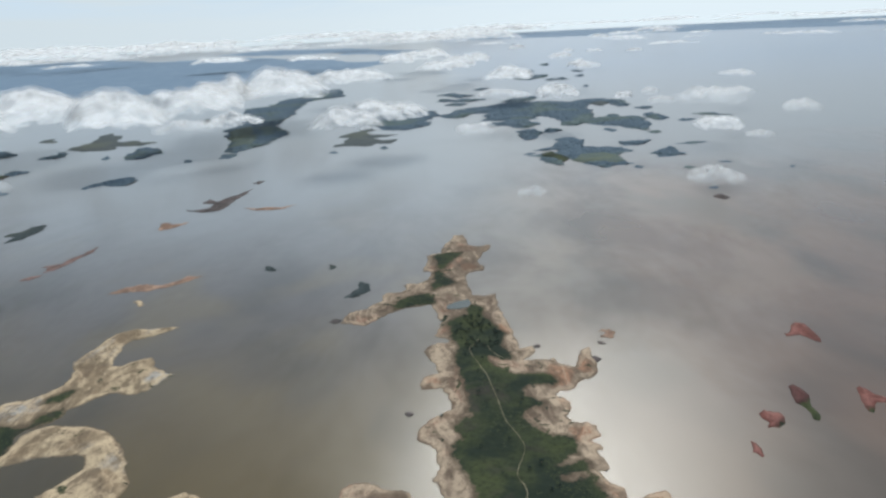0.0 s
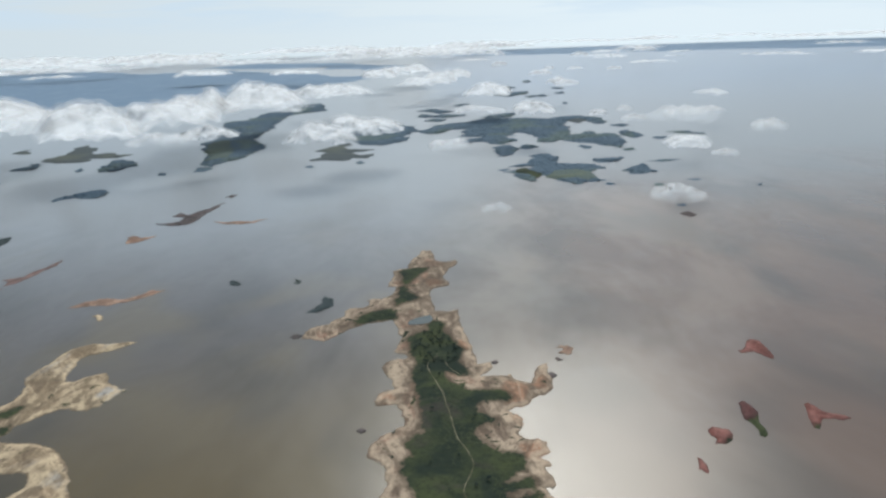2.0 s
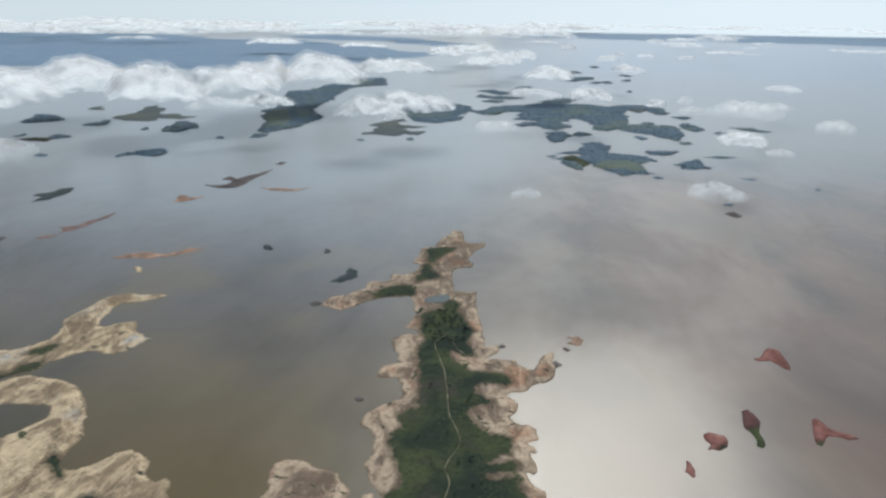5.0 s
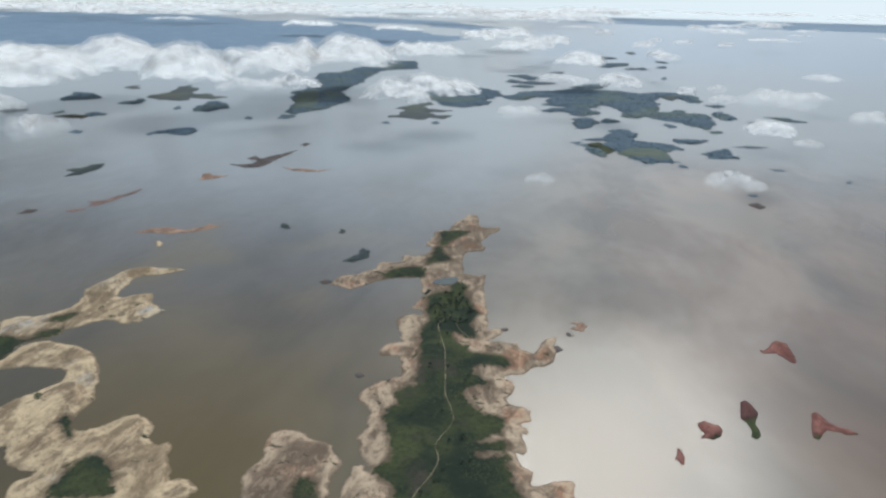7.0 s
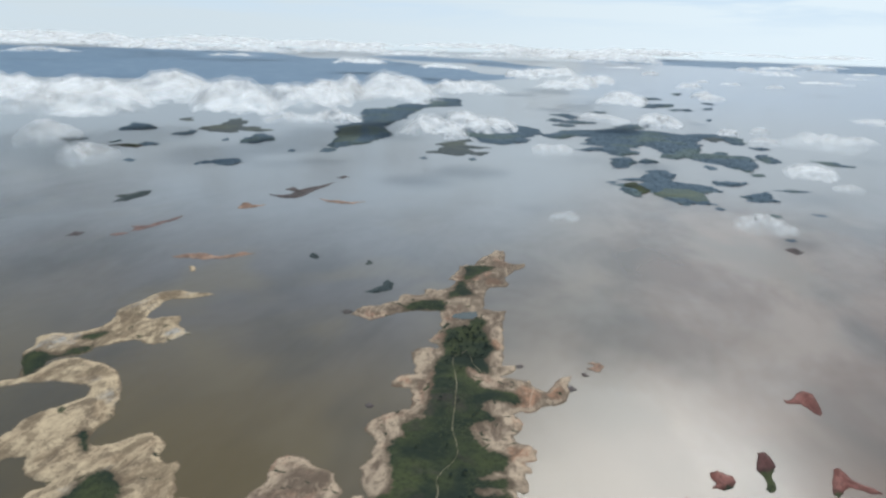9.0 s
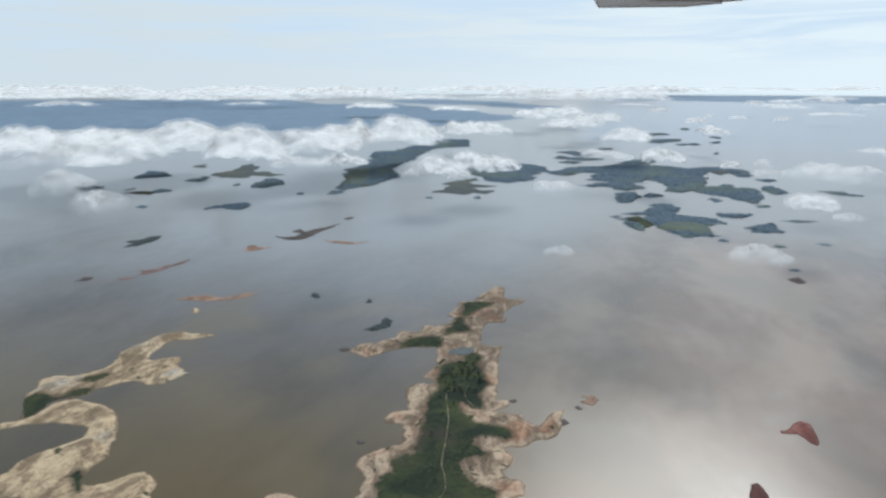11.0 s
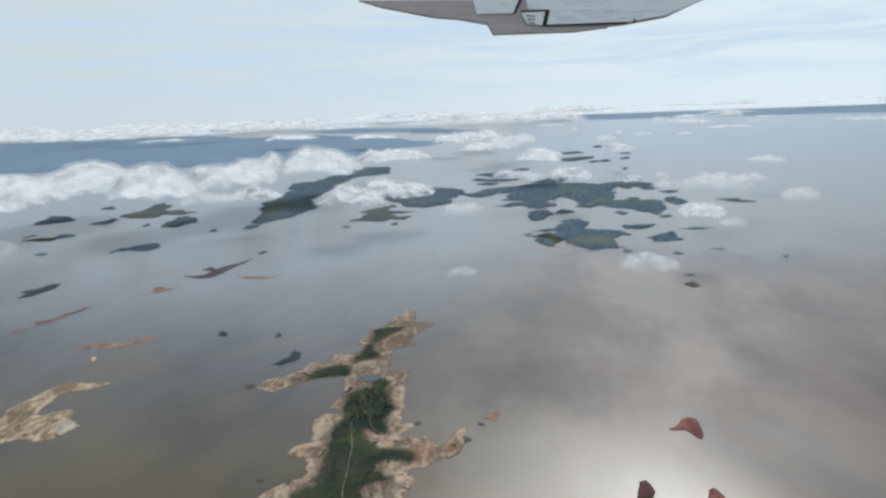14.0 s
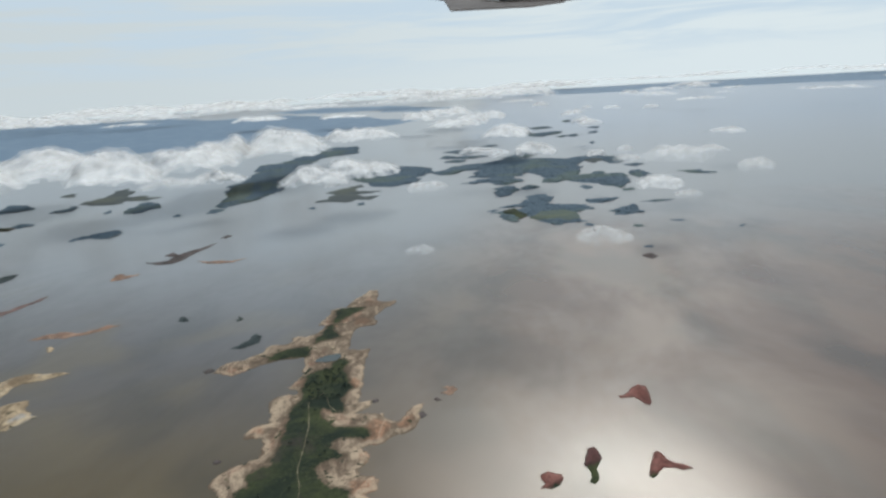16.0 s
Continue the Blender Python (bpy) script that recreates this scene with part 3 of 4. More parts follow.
LONG_TRACK = [
    (10.1, 182.3), (8.6, 179.2), (7, 176.6), (7, 173.9), (8.2, 169.6), (9.7, 164.9), (11, 159.3), (11.9, 153.1),
    (12.9, 145.8), (13.6, 140.4), (14.2, 136.5), (15.8, 132.5), (17.1, 128.8), (17.2, 125.6), (16.2, 122.3), (14.8, 118.8),
    (14.4, 116.3), (15, 113.8), (15.7, 111.1), (15.3, 108.3), (14.3, 105.4), (13.1, 102.9), (12.2, 100.4), (11.8, 98.2),
]
SHORT_TRACK = [
    (11.6, 179.3), (12.8, 176.4), (13.7, 173.5), (15.4, 171.5), (17, 170),
]
track(peninsula, LONG_TRACK, 0.21, "pale winding dirt track")
track(peninsula, SHORT_TRACK, 0.2, "short pale dirt track")
pond = bmesh.new()
pond.faces.new([pond.verts.new((x, y, 0.97)) for x, y in POND])
pond_mesh = bpy.data.meshes.new("pond")
pond.to_mesh(pond_mesh)
pond.free()
pond_mesh.materials.append(POOL)
part("pond", pond_mesh, peninsula, "small grey-blue pond")


def tree(spot, tall, seed):
    """A small broadleaf tree: tapered trunk with limbs, and a crown of uneven leaf clumps with gaps."""
    rng = np.random.default_rng(seed)
    ob = new("tree")
    ob.matrix_world = spot
    tagged(ob, "dark green broadleaf tree on the grassy spine", "tree", "trees on the peninsula")
    bm = bmesh.new()

    def limb(a, b, r0, r1):
        way = Vector(b) - Vector(a)
        m = Matrix.Translation((Vector(a) + Vector(b)) / 2) @ way.to_track_quat("Z", "Y").to_matrix().to_4x4()
        bmesh.ops.create_cone(bm, cap_ends=True, segments=7, radius1=r0, radius2=r1, depth=way.length, matrix=m)

    fork = (0.04 * tall, 0.02 * tall, 0.45 * tall)
    limb((0, 0, -0.05 * tall), fork, 0.055 * tall, 0.035 * tall)
    ends = []
    for k in range(4):
        turn = k * 1.57 + rng.uniform(-0.4, 0.4)
        end = (fork[0] + 0.26 * tall * math.cos(turn), fork[1] + 0.26 * tall * math.sin(turn), tall * rng.uniform(0.62, 0.78))
        ends.append(end)
        limb(fork, end, 0.03 * tall, 0.012 * tall)
    me = bpy.data.meshes.new("trunk")
    bm.to_mesh(me)
    bm.free()
    me.materials.append(BARK)
    part("trunk", me, ob, "grey-brown trunk with limbs")
    spots = np.array([np.array(ends[rng.integers(4)]) + rng.normal(0, 0.13, 3) * tall * np.array((1, 1, 0.7)) for _ in range(46)])
    part("crown", clumps("crown", spots, 0.11 * tall, TREE_LEAF, seed, 0.8), ob, "uneven dark leafy crown")
    return ob


saplings = [tree(pose(0, 150, 0), 1.5, 600 + k) for k in range(4)]
rng = np.random.default_rng(42)
stand = 0
while stand < 120:
    x, y = rng.uniform(-4, 26), rng.uniform(100, 222)
    g, v, near = ground_at(peninsula, np.array(x), np.array(y))
    if v < 0.8 or (y < 176 and rng.random() > 0.05) or (-2 < x < 12 and 200 < y < 214):
        continue
    spot = pose(x, y, float(g) - 0.04, 0, 0, rng.uniform(0, 360)) @ Matrix.Scale(rng.uniform(0.4, 0.95), 4)
    if stand < len(saplings):
        saplings[stand].matrix_world = spot
    else:
        copy_thing(saplings[stand % len(saplings)], spot)
    stand += 1

# ---- western sand islands ----
SPIT_NORTH = [
    (-96.6, 205), (-100.7, 205.7), (-104, 204.8), (-107.5, 204.4), (-111.8, 205.1), (-115, 204.2), (-117.5, 202.3), (-119.3, 199.4),
    (-119.8, 195.6), (-120.2, 192), (-121.5, 188.8), (-122.4, 185.8), (-122.7, 182.4), (-120.7, 178.3), (-118.7, 173.7), (-118.3, 170.9),
    (-118.6, 168.4), (-120.2, 166.1), (-121.7, 163.9), (-124.1, 161.4), (-127.3, 160.5), (-130.8, 160.1), (-132.9, 158.2), (-133.4, 155.8),
    (-131.5, 152.9), (-129.3, 150.1), (-129.7, 147.1), (-128.1, 144), (-124.2, 140.4), (-120.8, 135.8),
]
SPIT_SOUTH = [
    (-116.2, 131.2), (-114.6, 132.9), (-115.2, 136.9), (-117, 141.6), (-117.3, 145.3), (-114.2, 146.5), (-110.8, 148.5), (-109.6, 151.6),
    (-110, 153.9), (-108.2, 155.7), (-106.1, 158.3), (-103.6, 160.7), (-101.7, 162.5), (-99.1, 162.8), (-96.5, 161.3), (-93.3, 161.3),
    (-90.2, 163), (-88.8, 165.5), (-87.9, 168.4), (-86.7, 170.5), (-84.8, 171.9), (-88, 172.5), (-91.6, 175.2), (-94.5, 177.3),
    (-95.2, 180.1), (-97.9, 183.4), (-100.4, 182.7), (-102.8, 181.1), (-105.8, 178.7), (-108.7, 179), (-109.4, 181.8), (-110.1, 185.4),
    (-110.6, 189.6), (-111.2, 193.9), (-109.8, 196.6), (-106.7, 197.5), (-102.8, 199.1), (-99.6, 201.8),
]
SPIT_WEST_GRASS = [
    (-127.2, 143.4), (-126.2, 146.9), (-120.1, 146.1), (-116.2, 147.1), (-115.3, 151.3), (-110.9, 155), (-109.9, 152), (-111, 148.9),
    (-115, 146.6), (-117.2, 144.5), (-116.7, 141.3), (-115.2, 136.6), (-115.7, 132.6), (-120.3, 136),
]
SPIT_MID_GRASS = [
    (-118.5, 157.6), (-117.4, 161), (-114.6, 163.5), (-111.5, 164.3), (-112.5, 160.9), (-113.8, 158.4),
]
LOOP_NORTH = [
    (-117.3, 132.2), (-115.4, 135.5), (-115.9, 140.4), (-115.6, 143.4), (-114.2, 145.3), (-112.5, 146.9), (-109.7, 147.3), (-105.2, 146.9),
    (-100.9, 146.1), (-96.3, 144.7), (-92.2, 142.6), (-88.8, 139.6), (-85.4, 135.8), (-82.9, 132.3), (-81.4, 129.2), (-81.2, 127.5),
    (-79.5, 125), (-77.4, 121.8), (-77.2, 119.1), (-77.4, 116.7), (-77.4, 114.6), (-76.6, 112.3), (-75.1, 110.2), (-73, 109.3),
    (-71.2, 109.7), (-69.4, 110.9), (-68, 112.2), (-66.9, 114), (-65.7, 115.8), (-64.3, 117.1), (-62.4, 117.6), (-60, 116.9),
    (-57.7, 115.5), (-55.8, 113.6), (-55.3, 111.6), (-54.3, 109.7), (-51.8, 107.4), (-50.6, 108), (-49.4, 108.9), (-48, 108.2),
    (-47, 106.2), (-47, 104.5), (-45.3, 102.9), (-43.9, 100.8),
]
LOOP_SOUTH = [
    (-42, 96.8), (-40.5, 97.7), (-38.7, 98), (-36.8, 96.9), (-34.6, 95.8), (-34.4, 94.9), (-35.8, 93.8), (-36.6, 92.2),
    (-35.2, 84.9), (-57.4, 81.6), (-74.1, 86.5), (-75.2, 91.6), (-72.7, 93.7), (-72.6, 95.6), (-76.7, 94.8), (-80.2, 96),
    (-83, 98.4), (-86.1, 102.1), (-88.8, 100.7), (-90.2, 98.8), (-92.6, 95), (-99.2, 96.6), (-100.5, 103.1), (-98.4, 106.8),
    (-98.2, 108.4), (-98, 110.7), (-99, 113.6), (-98.6, 115.9), (-97.6, 118.7), (-96, 120.8), (-94.3, 123), (-92.8, 125.4),
    (-91.5, 127.9), (-92.2, 130.8), (-93.9, 133.3), (-96.3, 134), (-99.7, 133.4), (-103.6, 133.4), (-107.3, 133.1), (-109.9, 131.8),
    (-114.4, 130.3), (-115, 128.5), (-118.5, 126.6), (-123.7, 125.9), (-121.2, 129.2),
]
LOOP_GRASS = [
    (-62.2, 101.2), (-64.3, 100.7), (-65.4, 99.2), (-65.4, 96.5), (-65.4, 94), (-65.5, 90.7), (-64.6, 87.3), (-51.7, 90.5),
    (-55.6, 96.4), (-58.8, 99.1),
]
LOOP_DELL = [
    (-79.5, 112.1), (-79.5, 114.1), (-77.7, 113.5), (-75.7, 110.5), (-72.8, 106.5), (-74.4, 106.6),
]
LOBE = [
    (-26.8, 100.7), (-26.9, 103), (-25.8, 104.8), (-25, 107), (-25.3, 109.9), (-26.3, 113.5), (-26.2, 115.8), (-24.6, 117.3),
    (-22.8, 118.2), (-20.3, 117.7), (-17.9, 116.7), (-16.6, 115.5), (-13.9, 114.8), (-12.4, 114.8), (-10.2, 113.6), (-8.8, 111.4),
    (-7.4, 109.3), (-6.4, 108.7), (-6.5, 106.6), (-7.1, 104.3), (-7.6, 102.9), (-6.6, 101.9), (-7.7, 100.3), (-6.4, 98.8),
    (-7, 96.7), (-6.6, 90.7), (-22.7, 87.6),
]
LOBE_GRASS = [
    (-14.4, 98.9), (-13.9, 101.1), (-12, 101.4), (-10, 99.6), (-8.5, 96.5), (-7.2, 90.7), (-11.7, 90), (-13.4, 95.7),
]
for name, coast, grass, seed, label in (
        ("sand_spit", SPIT_NORTH + SPIT_SOUTH, (SPIT_WEST_GRASS, SPIT_MID_GRASS), 21, "pale yellow forked sand spit in brown water"),
        ("sand_island", LOOP_NORTH + LOOP_SOUTH, (LOOP_GRASS, LOOP_DELL), 22, "pale sand island curling round a lagoon"),
        ("sand_island", LOBE, (LOBE_GRASS,), 23, "broad pale sand lobe with a grassy hollow")):
    ob = land(name, coast, SAND if coast is LOBE else SAND_WEST, label, 0.4, 0.9, 3.0, 0.7, grass, None, seed, 0.22, "sand islands", "sandbar", 0.4)
    plant(ob, 0.5, 0.2, SCRUB, seed, thin=0.05)

# ---- small islands ----
def clay_islet(coast, seed, label, mat=None, greens=()):
    land("clay_islet", coast, mat or RED, label, 0.25, 0.7, 1.6, 0.3, greens, None, seed, 0.3, "red clay islets", "islet", 0.4)


def islet(coast, seed, mat, label, grown=None, ragged=1.9):
    ob = land("islet", coast, mat, label, 0.5, 0.7, 2.0, ragged, (), grown, seed, 0.25, "small islets", "islet", 0.2 if ragged < 3 else 0.12, None, 0.3, 1.3 * ragged)
    if mat is WOOD:
        plant(ob, 0.4, 0.3, WOOD, seed, "canopy", 0.4, -1.0, "blue-green treetops")


clay_islet([(107.1, 177.5), (108.6, 177), (110.5, 178.7), (112.6, 182.6), (115.1, 184.4), (117.4, 182.7), (117.2, 178.5), (116.5, 172.4), (115.7, 170.6), (114.2, 171.3), (113.1, 173.8), (111.9, 175.9), (109.6, 175.5), (107.6, 175.5)], 31, "small brick-red clay islet with a tail")
clay_islet([(93.1, 147.6), (94.7, 148.6), (95.7, 146.2), (96.3, 143), (94.7, 139.9), (93.9, 138.1), (94, 135.9), (93.8, 133.2), (92.2, 131.8), (91.4, 132.8), (92.2, 135.6), (91.9, 138.3), (91, 140), (91.8, 143.6)], 32, "dark maroon clay islet with a green tail", MAROON, ([(91.2, 138.6), (95.3, 140.5), (94.6, 132.6), (90.6, 130.5)],))
clay_islet([(79.3, 136.3), (81.1, 137.5), (82.9, 136.4), (84.5, 136), (84.7, 133.7), (83.7, 131.6), (81.5, 129.9), (80, 130.4), (78.6, 130.1), (79.8, 132.1), (79, 134)], 33, "small bright red clay islet", None, ([(81.6, 130.6), (84.1, 132.5), (84.4, 131), (81.6, 129.1)],))
clay_islet([(72, 125.5), (72.9, 124.6), (73.1, 122.2), (72.5, 120), (71.6, 119.3), (71.2, 121), (70.5, 121.2), (71.4, 123)], 34, "tiny red clay islet")
clay_islet([(110.5, 145.3), (112, 146), (112.6, 143.9), (113.3, 141.6), (115.1, 140.3), (117.1, 139.5), (118.7, 137.9), (115.6, 137), (113.6, 138.2), (111.4, 138.6), (109.7, 136.5), (107.8, 133.8), (106.8, 134.5), (107.5, 138)], 35, "orange-red clay islet tapering to a point", None, ([(107.3, 135.5), (108.9, 135.7), (107.7, 132.7), (106, 132.9)],))
islet([(50.5, 184.7), (52.3, 186.6), (53.9, 183.3), (52.4, 180), (50.5, 180.9)], 41, ORANGE, "tiny bare clay rock in the water", None)
islet([(48.8, 177.6), (50, 179.3), (50.2, 177.1), (49.1, 176.2)], 42, BROWN, "tiny dark rock in the water", None)
islet([(-232.4, 317.5), (-232.1, 327.9), (-240.4, 331.7), (-234.9, 336.9), (-234.4, 344.1), (-228.7, 349.6), (-224.4, 340.5), (-225, 330.7), (-226.4, 322.5)], 43, WOOD, "dark green wooded islet", 0.6, 1.4)
islet([
    (-183.5, 268.5), (-184.3, 275), (-188.9, 277), (-181.8, 280.4), (-180.4, 287.7), (-177.6, 293.5), (-175.8, 303.6), (-174.5, 296.2),
    (-177.1, 285.3), (-179.1, 274.1),
], 44, HAZED_CLAY, "long thin red clay islet", None, 1.4)
islet([(-188.7, 261.2), (-187.3, 264.1), (-183.4, 265.8), (-185, 261)], 45, HAZED_CLAY, "small red clay islet", None)
islet([(-210, 253.2), (-209, 258.4), (-204.6, 261.7), (-203.8, 255)], 46, BROWN, "small dark brown islet", None)
islet([
    (-138.8, 240.2), (-136.7, 244.4), (-131.7, 247.6), (-127.9, 248.3), (-121, 245.7), (-115.1, 249.9), (-110.9, 255.3), (-105.9, 254.7),
    (-110.6, 249.2), (-117.5, 244.1), (-122.5, 241), (-128.1, 241.4),
], 47, ORANGE, "long low orange and cream sand islet", None, 1.4)
islet([(-123.7, 229.4), (-122.1, 231.1), (-120.2, 230.1), (-119.2, 226.2), (-120.5, 225.3)], 48, SAND_WEST, "tiny cream sand islet", None)
islet([(-153.7, 326.9), (-157.2, 337.7), (-155.2, 340.7), (-149.6, 335.3), (-143, 339.2), (-145.7, 332.2), (-149.3, 329)], 49, ORANGE, "small brownish orange islet", None)
islet([
    (-154.1, 365), (-145.9, 363.7), (-140.3, 367.8), (-138, 375.9), (-147.6, 380.2), (-147.2, 388.4), (-138, 380.6), (-136.4, 389),
    (-130.8, 396.9), (-124.5, 410.4), (-126.5, 396.1), (-128.5, 385.8), (-129.8, 374.5), (-131.7, 360.7), (-141.3, 357.3),
], 50, BROWN, "dark brown ragged islet", None, 1.4)
islet([(-118, 363.5), (-109.7, 360.9), (-101.2, 362.6), (-94.8, 359.7), (-87.6, 365.4), (-92.3, 357.4), (-99, 356.1), (-108.3, 357)], 51, ORANGE, "faint orange sandbank awash", None, 1.4)
islet([(-80.1, 258.6), (-79.5, 262.7), (-75.5, 259.4), (-75.4, 255.6), (-78.3, 256.6)], 52, WOOD, "tiny round wooded islet", 0.3)
islet([(-51.3, 256.4), (-51, 259.7), (-48.8, 257.1), (-49.6, 254.5)], 53, WOOD, "tiny dark wooded islet", 0.2)
islet([(-37.8, 224.2), (-35.7, 231.8), (-34.6, 238.1), (-31.6, 235.6), (-31.1, 227.9), (-34.5, 223.9)], 54, WOOD, "small dark wooded islet", 0.3)
islet([(-128.6, 427.8), (-126.7, 434.6), (-123, 431.7), (-124.3, 423.2)], 55, BROWN, "tiny low brown islet", None)
islet([(-40.6, 202.2), (-39.5, 204.1), (-37.7, 203), (-38.9, 201.1)], 56, BROWN, "tiny dark rock off the spit", None)

islet([(152, 336), (158, 340), (160, 334), (155, 329)], 61, BROWN, "small reddish-brown islet near the forested islands", None, 1.0)
islet([(43.5, 167.8), (44.9, 169.1), (46.4, 167.6), (44.8, 165.7)], 57, BROWN, "tiny dark rock off the sand point", None, 0.6)
islet([(27.4, 177.4), (28.4, 178.8), (29.2, 177.4), (28.2, 176)], 58, BROWN, "tiny dark rock beside the peninsula", None, 0.6)
islet([(-12.4, 144), (-11.4, 145), (-9.9, 144.1), (-11, 142.8)], 59, BROWN, "tiny dark rock in the bay", None, 0.6)
islet([(-41.2, 203), (-40, 204.8), (-37.9, 203.6), (-39, 201.4)], 60, BROWN, "tiny dark rock near the spit", None, 0.6)

# ---- forested islands farther out ----
ISLANDS = {}


def forest_island(k, *coast, mat=None):
    size = np.ptp(np.array(coast), axis=0)
    small = size.min() < 14
    ob = land("forest_island", coast, mat or HAZED_FOREST, "low olive-green marshy island" if mat is OLIVE else "low reddish-brown bare islet" if mat else "small low wooded islet" if small else "low forested island, tinted haze blue, with a ragged shore", 1.0 if small else 2.0,
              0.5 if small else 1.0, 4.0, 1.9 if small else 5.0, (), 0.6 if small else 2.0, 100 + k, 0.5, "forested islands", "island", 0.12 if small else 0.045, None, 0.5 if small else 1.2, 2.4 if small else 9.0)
    if mat:
        return ob
    ISLANDS[k] = ob
    plant(ob, 1.2 if small else 3.2, 0.4 if small else 1.6, HAZED_CANOPY, 200 + k, "canopy", 0.5, -1.0 if small else -0.6, "blue-green treetops")


forest_island(60, (-436, 588), (-446, 623), (-420, 613), (-405, 596), (-406, 580), (-421, 572))
forest_island(61, (-359, 565), (-360, 584), (-358, 596), (-343, 573), (-343, 562))
forest_island(62, (-358, 608), (-360, 629), (-355, 648), (-366, 693), (-362, 710), (-340, 675), (-328, 641), (-316, 649), (-295, 633), (-275, 630), (-284, 615), (-309, 617), (-316, 595), (-338, 597), mat=OLIVE)
forest_island(63, (-270, 540), (-269, 556), (-284, 595), (-277, 601), (-259, 583), (-253, 574), (-250, 558), (-257, 543))
forest_island(64, (-296, 550), (-298, 566), (-289, 552), (-290, 545))
forest_island(65, (-384, 503), (-384, 518), (-378, 514), (-377, 502))
forest_island(66, (-370, 489), (-362, 502), (-347, 500), (-340, 488), (-355, 490), mat=BROWN)
forest_island(67, (-350, 505), (-347, 512), (-335, 506), (-339, 496))
forest_island(68, (-316, 433), (-314, 440), (-305, 438), (-305, 429))
forest_island(69, (-254, 436), (-255, 447), (-249, 439), (-251, 434))
forest_island(70, (-250, 446), (-246, 456), (-244, 461), (-236, 468), (-232, 464), (-225, 456), (-226, 444), (-232, 443), (-240, 446), (-245, 442))
forest_island(71, (-211, 515), (-212, 527), (-207, 525), (-205, 514))
forest_island(72, (-438, 502), (-433, 516), (-417, 510), (-422, 497))
forest_island(73, (-364, 446), (-368, 457), (-367, 462), (-360, 452), (-357, 442), mat=HAZED_CLAY)
forest_island(74, (-282, 755), (-282, 792), (-256, 763), (-258, 739), mat=OLIVE)
forest_island(75, (-420, 668), (-417, 690), (-403, 673), (-404, 658), mat=OLIVE)
forest_island(76, (-184, 527), (-186, 542), (-179, 543), (-173, 536), (-176, 523))
forest_island(8, (-189, 564), (-195, 591), (-197, 612), (-210, 627), (-228, 682), (-222, 730), (-232, 785), (-260, 870), (-229, 883), (-230, 961), (-204, 985), (-208, 1082), (-163, 1087), (-137, 970), (-164, 956), (-186, 917), (-184, 846), (-178, 766), (-181, 729), (-174, 681), (-154, 639), (-154, 612), (-159, 584), (-168, 567), (-174, 546))
forest_island(9, (-182, 522), (-187, 542), (-174, 540), (-174, 525))
forest_island(10, (-95, 727), (-71, 742), (-41, 778), (-18, 766), (-3, 750), (3, 711), (-11, 688), (-18, 667), (-2, 659), (-18, 639), (-33, 620), (-53, 632), (-71, 667))
forest_island(11, (-89, 551), (-83, 569), (-80, 592), (-95, 602), (-83, 620), (-71, 647), (-64, 628), (-64, 609), (-48, 603), (-37, 603), (-46, 592), (-59, 586), (-51, 573), (-40, 573), (-43, 555), (-57, 560), (-67, 545), (-77, 554), mat=OLIVE)
forest_island(12, (4, 697), (24, 744), (41, 759), (64, 769), (92, 795), (132, 788), (124, 699), (110, 683), (103, 650), (93, 658), (93, 632), (99, 614), (89, 597), (78, 607), (68, 621), (54, 617), (43, 621), (63, 639), (70, 651), (50, 659), (54, 687), (64, 710), (41, 715), (27, 684), (14, 688))
forest_island(13, (126, 788), (163, 771), (177, 786), (206, 785), (217, 768), (225, 743), (215, 711), (206, 711), (204, 754), (175, 745), (167, 708), (165, 674), (163, 639), (175, 639), (178, 654), (188, 650), (183, 632), (198, 636), (204, 615), (196, 583), (180, 551), (165, 583), (148, 598), (141, 608), (130, 595), (119, 604), (124, 625), (119, 650), (115, 700))
forest_island(14, (150, 568), (157, 577), (161, 562), (153, 554))
forest_island(15, (86, 813), (102, 843), (131, 847), (120, 805), (99, 795))
forest_island(16, (222, 694), (232, 702), (236, 693), (226, 681))
forest_island(17, (70, 552), (74, 578), (91, 591), (95, 569), (89, 549), (76, 535))
forest_island(18, (96, 575), (106, 588), (111, 576), (102, 564))
forest_island(19, (72, 469), (84, 474), (93, 483), (100, 488), (94, 492), (80, 489), (88, 498), (97, 497), (96, 513), (104, 531), (116, 536), (117, 516), (121, 500), (118, 491), (134, 487), (142, 475), (149, 469), (141, 469), (133, 458), (128, 440), (128, 429), (136, 426), (127, 424), (118, 420), (112, 426), (105, 435), (112, 444), (103, 447), (95, 454), (89, 447), (87, 434), (82, 433), (81, 446), (74, 451), (80, 460))
forest_island(20, (145, 508), (169, 506), (164, 488), (153, 490))
forest_island(21, (158, 460), (174, 476), (174, 459), (183, 453), (165, 445))
forest_island(22, (212, 632), (229, 654), (227, 615), (211, 602))
forest_island(23, (256, 636), (272, 629), (291, 609), (268, 615))
forest_island(24, (186, 487), (200, 492), (214, 490), (198, 483))
forest_island(25, (158, 353), (162, 356), (164, 354), (160, 351))
forest_island(26, (227, 394), (231, 399), (232, 398), (228, 392))
forest_island(27, (136, 1248), (147, 1146), (205, 1173), (197, 1128), (160, 1079), (139, 1113))
forest_island(28, (8, 911), (21, 933), (54, 893), (35, 873))
forest_island(29, (17, 835), (35, 860), (65, 845), (36, 821))
forest_island(30, (163, 1286), (185, 1296), (197, 1251), (175, 1242))
forest_island(31, (-91, 525), (-88, 530), (-84, 522), (-88, 520))
forest_island(32, (-50, 534), (-46, 543), (-43, 532), (-47, 526))
forest_island(33, (190, 420), (197, 420), (200, 416), (194, 415))
